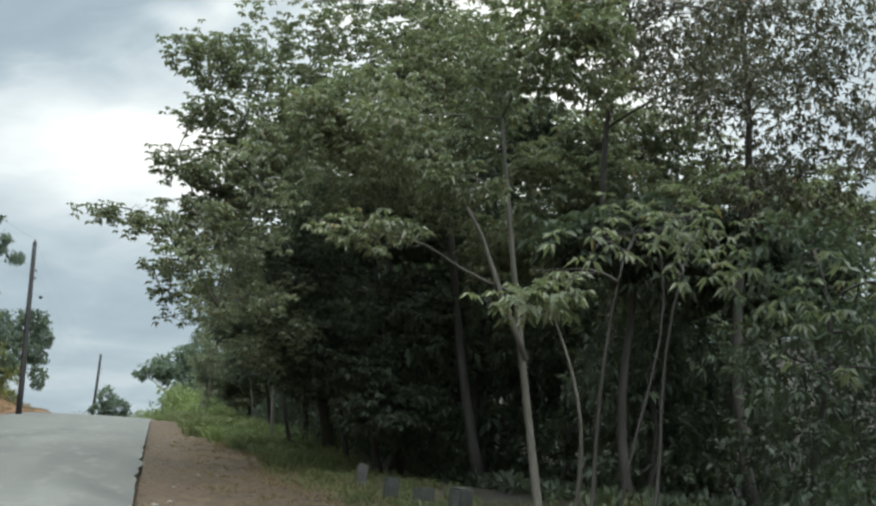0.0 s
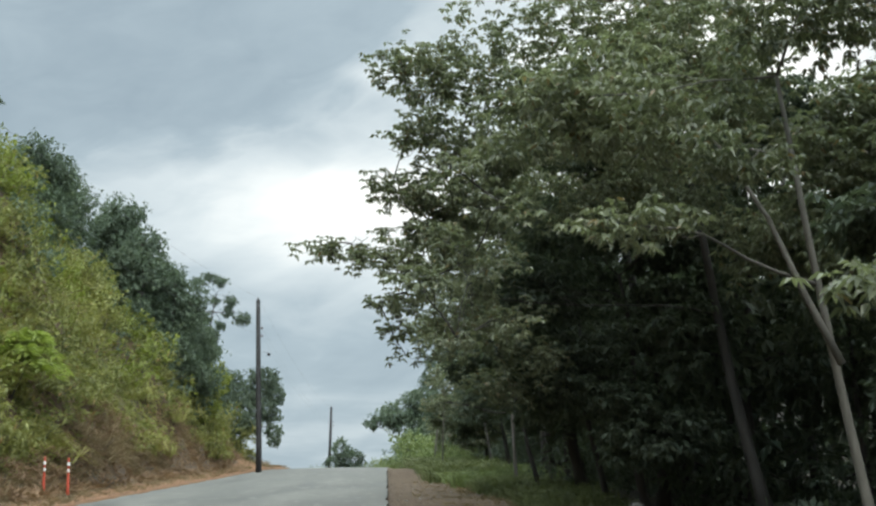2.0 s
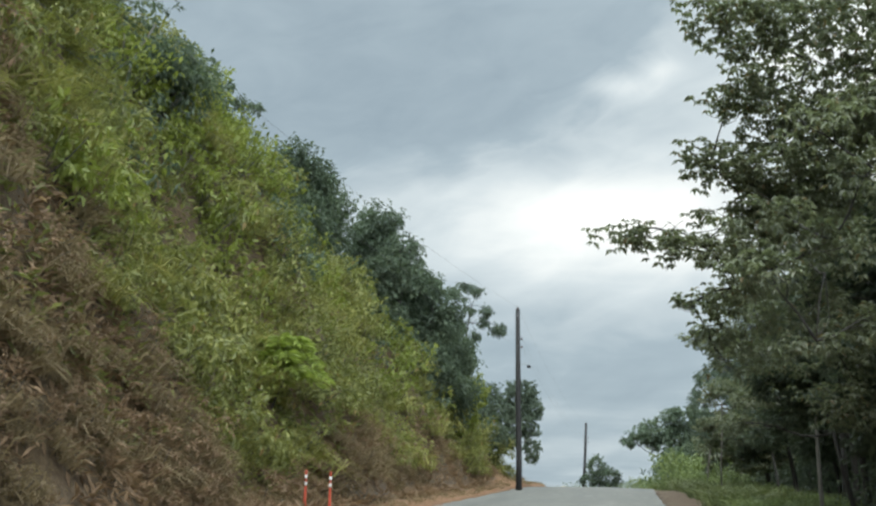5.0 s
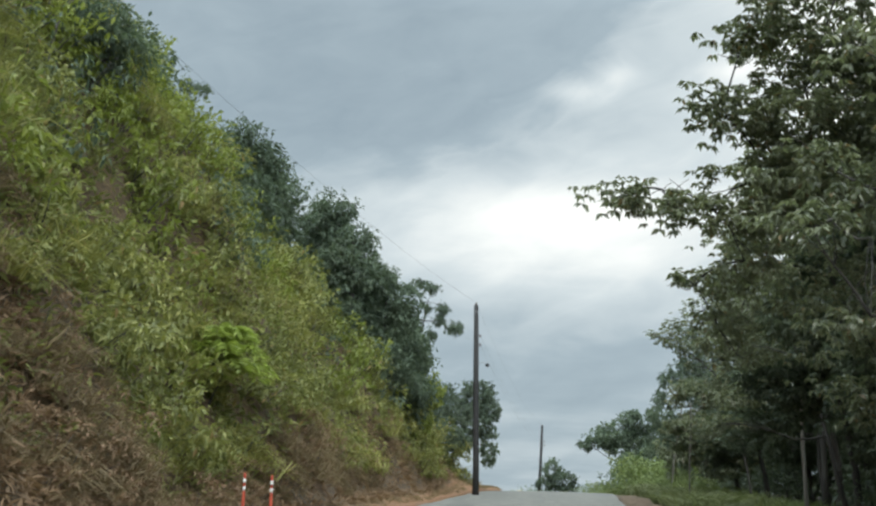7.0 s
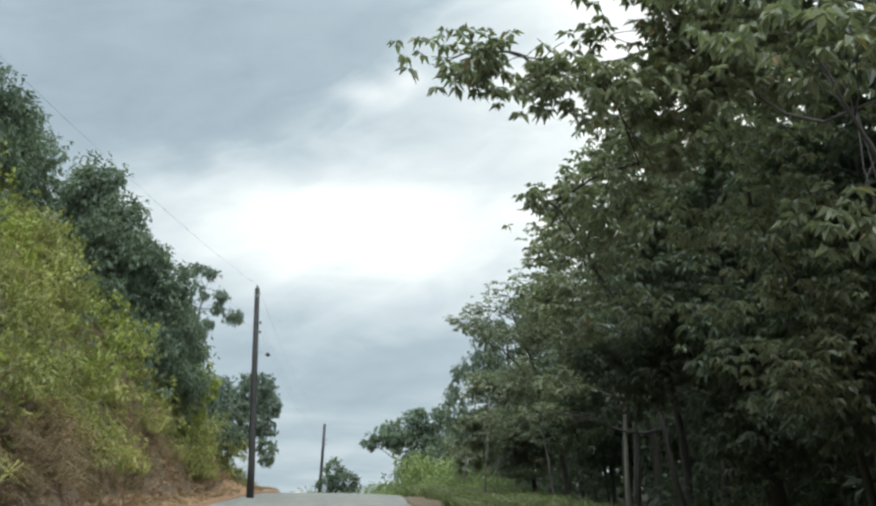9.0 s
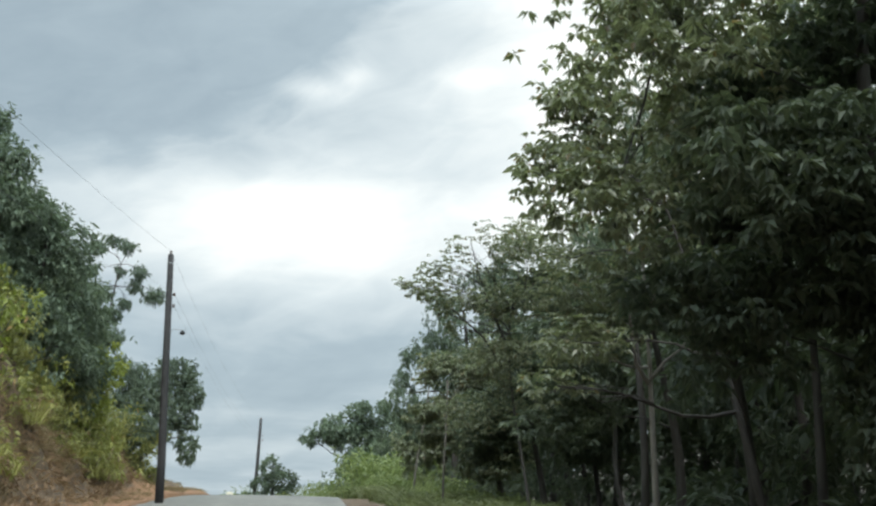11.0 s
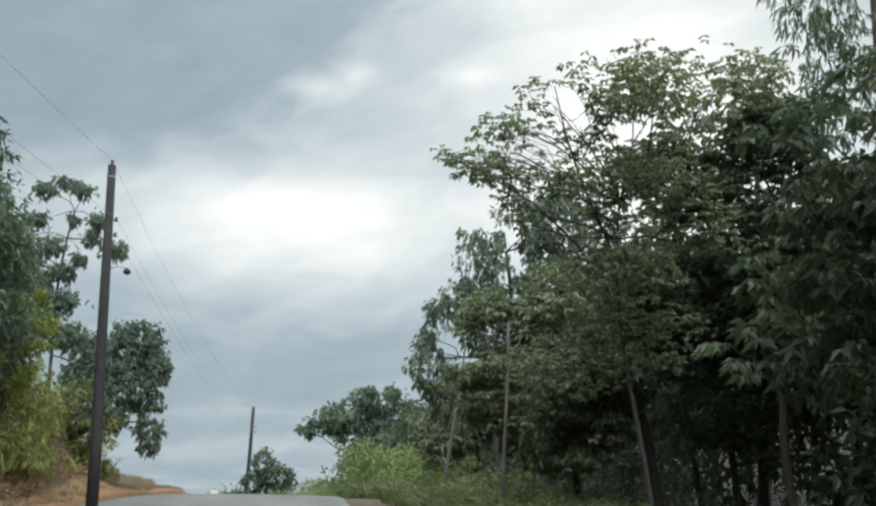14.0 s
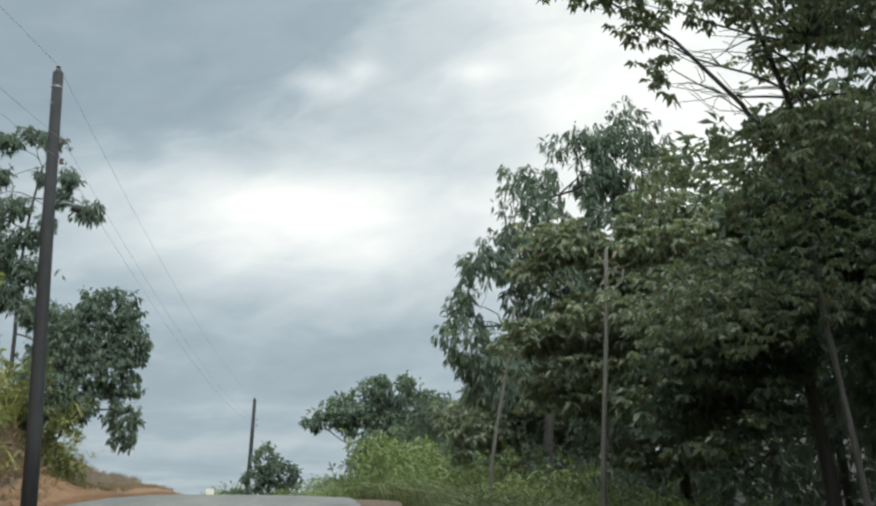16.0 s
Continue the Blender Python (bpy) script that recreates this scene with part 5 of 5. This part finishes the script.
# ---- verges ----
def build_verges():
    rng = np.random.default_rng(300)

    def scatter(n, x0, x1, y0, y1, per, length, width, lean, bend, mat, name, label, wander=0.5):
        y = y0 + (y1 - y0) * rng.random(n)
        x = x0 + (x1 - x0) * rng.random(n) + wander * np.sin(y * 0.5) * 0.5
        P = np.column_stack([x, y, ground_z(x, y) - 0.02])
        ob = new(name, np_mesh(name, *blades(P, per, length, width, lean, rng, bend), mat))
        tagged(ob, label, "grass", kind="stuff")

    scatter(300, 3.1, 4.8, 15, 25, 9, 0.24, 0.014, 0.5, 0.9, GRASS, "grass", "short shaded grass round the guard posts")
    scatter(1100, 2.6, 4.6, 24, 44, 9, 0.55, 0.02, 0.4, 0.8, GRASS, "grass", "green roadside grass below the trees")
    scatter(600, 2.5, 3.5, 14, 50, 8, 0.22, 0.014, 0.5, 0.8, GRASS, "grass", "short trampled verge grass")
    scatter(2200, 1.7, 4.2, 44, 112, 11, 0.95, 0.035, 0.35, 0.8, GRASS, "tall_grass", "tall green grass along the road verge")
    scatter(1700, 1.8, 5.2, 38, 64, 9, 0.68, 0.024, 0.4, 0.9, LEAF_VERGE, "tall_grass", "lush green grass in front of the trees")
    scatter(900, 3.0, 7.0, 5, 16, 7, 0.4, 0.02, 0.5, 0.9, GRASS, "grass", "sparse grass in the shade of the wood")
    scatter(2000, -9.8, -7.3, 16, 104, 7, 0.24, 0.014, 0.7, 1.0, GRASS_DRY, "dry_grass", "withered grass tufts on the bare bank", 0.3)
    scatter(1000, 0.9, 3.0, 8, 46, 6, 0.12, 0.010, 0.7, 0.9, GRASS_DRY, "dry_grass", "thin dry grass creeping over the earth shoulder")
    scatter(600, 2.1, 3.6, 8, 44, 7, 0.2, 0.012, 0.6, 0.9, GRASS_DRY, "dry_grass", "sparse straw-coloured verge grass on gravelly earth")
    scatter(500, -1.2, 2.2, 100, 117, 10, 0.9, 0.05, 0.35, 0.8, LEAF_VERGE, "tall_grass", "tall yellow-green grass beyond the crest")
    scatter(900, 4.0, 7.6, 44, 64, 9, 0.5, 0.022, 0.45, 0.9, GRASS, "grass", "shaded grass at the foot of the wood")
    # verge bushes towards the crest
    ms = shrub_meshes(14, 1.6, LEAF_VERGE, 800, 0.2, 0.36, GRASS)
    ms2 = shrub_meshes(15, 1.6, LEAF_VERGE, 700, 0.17, 0.34, GRASS)
    first = {}
    for x, y, s, k in [(3.4, 100, 2.1, 0), (2.2, 99, 1.5, 0), (4.4, 96, 1.6, 1), (1.6, 103, 0.9, 0), (0.9, 106, 0.8, 1), (3.0, 90, 1.0, 1), (3.6, 84, 1.0, 1), (3.2, 78, 0.9, 0), (3.8, 73, 1.1, 1),
                       (3.5, 63, 0.9, 1), (-2.2, 118, 0.9, 1), (-0.6, 112, 1.0, 1), (5.0, 101, 1.9, 0), (6.0, 92, 1.6, 1), (-6.6, 130, 1.6, 1), (-7.5, 131, 1.6, 1), (-8.5, 132, 1.6, 1), (-2.9, 117.5, 0.85, 0), (-1.4, 116, 1.1, 1), (-0.2, 113, 1.2, 0), (0.6, 109, 1.2, 1), (1.2, 104.5, 1.3, 0), (1.9, 98, 1.6, 0), (2.5, 95.5, 2.0, 0), (3.6, 93, 1.7, 1), (4.5, 90, 1.5, 0), (3.2, 88, 1.2, 1),
                       (3.6, 49.5, 0.5, 1), (4.4, 53.4, 0.6, 0), (3.3, 54.5, 0.5, 0), (4.2, 56.2, 0.6, 1), (3.4, 60, 0.75, 1), (2.6, 62, 0.6, 1), (3.3, 66, 0.8, 1), (2.6, 69, 0.7, 0), (2.9, 75, 0.8, 1), (2.7, 81, 0.8, 1), (2.8, 87, 0.9, 0), (2.2, 94, 0.9, 1)]:
        m = pose(x, y, float(ground_z(x, y)) - 0.05, 0, 0, 57 * x + 31 * y)
        if k not in first:
            ob = first[k] = bush("shrub", ("bright green roadside bush near the crest", "grassy green bush on the verge")[k], (ms, ms2)[k], m.translation, "bushes on the verge")
        else:
            ob = copy_thing(first[k], m)
        ob.scale = (s, s, s)


def build_gravel():
    """Small broken stone over the earth shoulders."""
    rng = np.random.default_rng(320)
    N = 5200
    y = 8 + 60 * rng.random(N) ** 1.5
    x = 0.08 + 3.0 * rng.random(N) ** 1.3
    side = rng.random(N) < 0.3
    x = np.where(side, -6.9 - 1.6 * rng.random(N), x)
    y = np.where(side, y + 12, y)
    s = 0.008 + 0.022 * rng.random(N) ** 2.5
    base = np.array([[1, 0, 0], [-0.5, 0.87, 0], [-0.5, -0.87, 0], [0, 0, 0.8]])
    a = rng.uniform(0, 6.3, N)
    v = base[None] * s[:, None, None] * rng.uniform(0.7, 1.3, (N, 4, 1))
    rx = v[..., 0] * np.cos(a)[:, None] - v[..., 1] * np.sin(a)[:, None]
    ry = v[..., 0] * np.sin(a)[:, None] + v[..., 1] * np.cos(a)[:, None]
    z = ground_z(x, y)
    v = np.stack([rx + x[:, None], ry + y[:, None], v[..., 2] + z[:, None] - 0.002], -1)
    i = np.arange(N)[:, None] * 4
    f = np.concatenate([i + np.array([[0, 1, 3]]), i + np.array([[1, 2, 3]]), i + np.array([[2, 0, 3]])])
    tagged(new("gravel", np_mesh("gravel", v.reshape(-1, 3), f, GRAVEL)), "loose broken gravel on the earth shoulder", "gravel", kind="stuff")


build_verges()
build_gravel()


# ---- poles and wires ----
def lathe(profile, sides=14):
    bm = bmesh.new()
    rings = []
    for r, z in profile:
        rings.append([bm.verts.new((r * math.cos(2 * math.pi * k / sides), r * math.sin(2 * math.pi * k / sides), z)) for k in range(sides)])
    for a, b in zip(rings, rings[1:]):
        for k in range(sides):
            bm.faces.new((a[k], a[(k + 1) % sides], b[(k + 1) % sides], b[k]))
    bm.faces.new(rings[0][::-1])
    bm.faces.new(rings[-1])
    return bm


def insulator_bm():
    return lathe([(0.018, 0), (0.045, 0.015), (0.05, 0.035), (0.03, 0.05), (0.03, 0.07), (0.05, 0.085), (0.045, 0.11), (0.02, 0.125)])


def utility_pole(at, top, r, label, lamp=False):
    pole = thing("utility_pole", at, label, "utility pole", "utility poles along the road")
    x, y, z = at
    line = [(0, 0, -0.3, r * 1.08), (0, 0, 1.5, r), ((top[0] - x) * 0.5, (top[1] - y) * 0.5, (top[2] - z) * 0.5, r * 0.9), (top[0] - x, top[1] - y, top[2] - z - 0.03, r * 0.72), (top[0] - x, top[1] - y, top[2] - z, r * 0.5)]
    part("shaft", tube_mesh("shaft", [line], POLE_WOOD, 14), pole)
    tx, ty, tz = top[0] - x, top[1] - y, top[2] - z
    ins = bm_part("insulator", insulator_bm(), PORCELAIN, pole, "brown porcelain insulator", True)
    ins.location = (tx, ty, tz - 0.005)
    for dz in (1.45, 1.85):
        bracket = part("bracket", tube_mesh("bracket", [[(tx, ty, tz - dz, 0.015), (tx + r + 0.09, ty, tz - dz, 0.015)]], STEEL, 6), pole, "steel spool bracket")
        sp = bm_part("insulator", insulator_bm(), PORCELAIN, bracket, "brown porcelain spool", True)
        sp.location = (tx + r + 0.06, ty, tz - dz - 0.06)
    for dz in (0.35, 0.7):
        part("band", tube_mesh("band", [[(tx, ty, tz - dz, r * 0.78), (tx, ty, tz - dz + 0.03, r * 0.78)]], STEEL, 14), pole)
    if lamp:
        arm = part("lamp_arm", tube_mesh("lamp_arm", [[(tx, ty, tz - 2.8, 0.014), (tx + 0.3, ty, tz - 2.66, 0.014), (tx + 0.55, ty, tz - 2.7, 0.014)]], STEEL, 6), pole, "thin curved steel arm")
        hd = bm_part("lamp_head", lathe([(0.03, 0.08), (0.05, 0.06), (0.10, 0.0), (0.09, -0.05), (0.04, -0.08)]), RUBBER, arm, "small dark lamp head", True)
        hd.location = (tx + 0.56, ty, tz - 2.78)
    return pole


def wire(a, b, sag, label="thin overhead power line"):
    u = np.linspace(0, 1, 26)
    p = np.array(a) + (np.array(b) - np.array(a)) * u[:, None]
    p[:, 2] -= sag * 4 * u * (1 - u)
    line = np.column_stack([p, np.full(len(u), 0.0032)])
    tagged(new("power_line", tube_mesh("power_line", [line], WIRE, 5)), label, "power line", "power lines")


def build_poles():
    t1, t2 = (-6.39, 62.5, 10.93), (-5.47, 125.0, 9.84)
    utility_pole((-6.26, 62.4, float(ground_z(-7.3, 62.4)) - 0.1), t1, 0.142, "dark weathered wooden utility pole at the road edge", True)
    utility_pole((-5.75, 125.0, float(ground_z(-5.75, 125)) - 0.1), t2, 0.16, "far wooden utility pole beyond the crest")
    wire((t1[0], t1[1], t1[2] + 0.11), (-11.49, 0, 10.69), 0.93)
    wire((t1[0], t1[1], t1[2] + 0.11), (t2[0], t2[1], t2[2] + 0.11), 0.9)
    for dz in (1.45, 1.85):
        wire((t1[0] + 0.22, t1[1], t1[2] - dz), (t2[0] + 0.22, t2[1], t2[2] - dz), 0.9)
        wire((t1[0] + 0.22, t1[1], t1[2] - dz), (-11.3, 0, 10.95 - dz), 0.92)


build_poles()


# ---- small things by the road ----
def delineator(at, tilt):
    post = thing("delineator_post", at, "faded orange plastic road delineator with white bands", "delineator post", "delineator posts on the shoulder")
    post.scale = (0.58, 0.58, 0.86)
    post.rotation_euler = (radians(tilt), radians(tilt * 0.6), 0)
    bm_part("base", lathe([(0.16, -0.02), (0.16, 0.02), (0.11, 0.06), (0.07, 0.08)]), RUBBER, post, "black rubber base", True)
    bm_part("post", lathe([(0.085, 0.06), (0.066, 0.3), (0.05, 0.75), (0.046, 1.12), (0.03, 1.17), (0.012, 1.18)]), ORANGE, post, "", True)
    for z in (0.74, 0.93):
        bm_part("band", lathe([(0.058, z), (0.0545, z + 0.1)]), WHITE, post, "white reflective band", True)


def block(size, bevel, seed=0, jitter=0.0):
    bm = bmesh.new()
    bmesh.ops.create_cube(bm, size=1.0)
    bmesh.ops.scale(bm, vec=size, verts=bm.verts)
    bmesh.ops.bevel(bm, geom=bm.edges[:], offset=bevel, segments=2, affect="EDGES")
    rng = np.random.default_rng(seed)
    if jitter:
        for v in bm.verts:
            v.co += Vector(rng.normal(size=3) * jitter)
    return bm


def build_small():
    delineator((-8.76, 33.9, float(ground_z(-8.76, 33.9))), 1.5)
    delineator((-8.18, 34.05, float(ground_z(-8.18, 34.05))), -1.0)
    # short concrete kerb posts at the edge of the shoulder
    for k, (x, y, h, w) in enumerate([(3.55, 19.8, 0.36, 0.17), (3.62, 17.6, 0.38, 0.2), (3.75, 16.0, 0.34, 0.24), (4.15, 15.6, 0.40, 0.26)]):
        z = float(ground_z(x, y))
        bm = block((w, w * 0.8, h + 0.2), 0.02, k, 0.006)
        bmesh.ops.translate(bm, verts=bm.verts, vec=(0, 0, h / 2 - 0.1))
        me = bpy.data.meshes.new("guard_post")
        bm.to_mesh(me)
        bm.free()
        me.materials.append(CONCRETE_POST)
        ob = tagged(new("guard_post", me), "short weathered concrete guard post in the grass", "guard post", "guard posts along the shoulder")
        ob.location, ob.rotation_euler = (x, y, z), (radians(3 * k - 4), radians(4 - 2 * k), radians(12 * k))
    # loose stones on the shoulder
    rng = np.random.default_rng(400)
    for k in range(46):
        x, y = rng.uniform(0.25, 3.0), rng.uniform(9, 46)
        if k > 34:
            x, y = rng.uniform(-8.8, -7.1), rng.uniform(22, 60)
        s = rng.uniform(0.018, 0.045)
        bm = bmesh.new()
        bmesh.ops.create_icosphere(bm, subdivisions=2, radius=1.0)
        q = rng.uniform(0, 9)
        for v in bm.verts:
            v.co *= 1 + 0.3 * noise.noise(v.co * 1.3 + Vector((q, k, 0)))
            v.co.x *= 1.3
            v.co.z *= 0.65
        bmesh.ops.scale(bm, vec=(s, s, s), verts=bm.verts)
        me = bpy.data.meshes.new("stone")
        bm.to_mesh(me)
        bm.free()
        me.materials.append(STONE)
        ob = tagged(new("stone", me), "small loose stone on the earth shoulder", "stone", "stones on the shoulder")
        ob.location, ob.rotation_euler = (x, y, float(ground_z(x, y)) + s * 0.25), (0, 0, rng.uniform(0, 6))
    # a pale dead branch on the bank
    rng = np.random.default_rng(410)
    g = float(ground_z(-8.5, 39.0))
    br = thing("dead_branch", (-8.5, 39.0, g), "pale dried branch lying on the bank", "dead branch")
    for k in range(6):
        part("twig", tube_mesh("twig", [bent((rng.uniform(-0.2, 0.2), rng.uniform(-0.2, 0.2), 0.02), (rng.uniform(-0.6, 0.6), rng.uniform(-0.5, 0.5), rng.uniform(0.2, 0.6)), 0.022, 0.006, rng, 6, 0.1)], BARK_PALE, 6), br)
    P = rng.normal(size=(18, 3)) * 0.22 + np.array([0, 0, 0.35])
    v, f = leaf_sprays(P, unit(P), 4, 0.16, 0.35, 0.6, 0.6, rng)
    part("withered_leaves", np_mesh("withered_leaves", v, f, LEAF_BROWN), br)
    # marker stone far off by the crest
    mk = thing("road_marker", (-6.5, 104.0, float(ground_z(-6.5, 104))), "small cream-painted concrete road marker", "road marker")
    bm = block((0.45, 0.3, 0.8), 0.05)
    bmesh.ops.translate(bm, verts=bm.verts, vec=(0, 0, 0.35))
    bm_part("body", bm, PALE_PAINT, mk)


build_small()
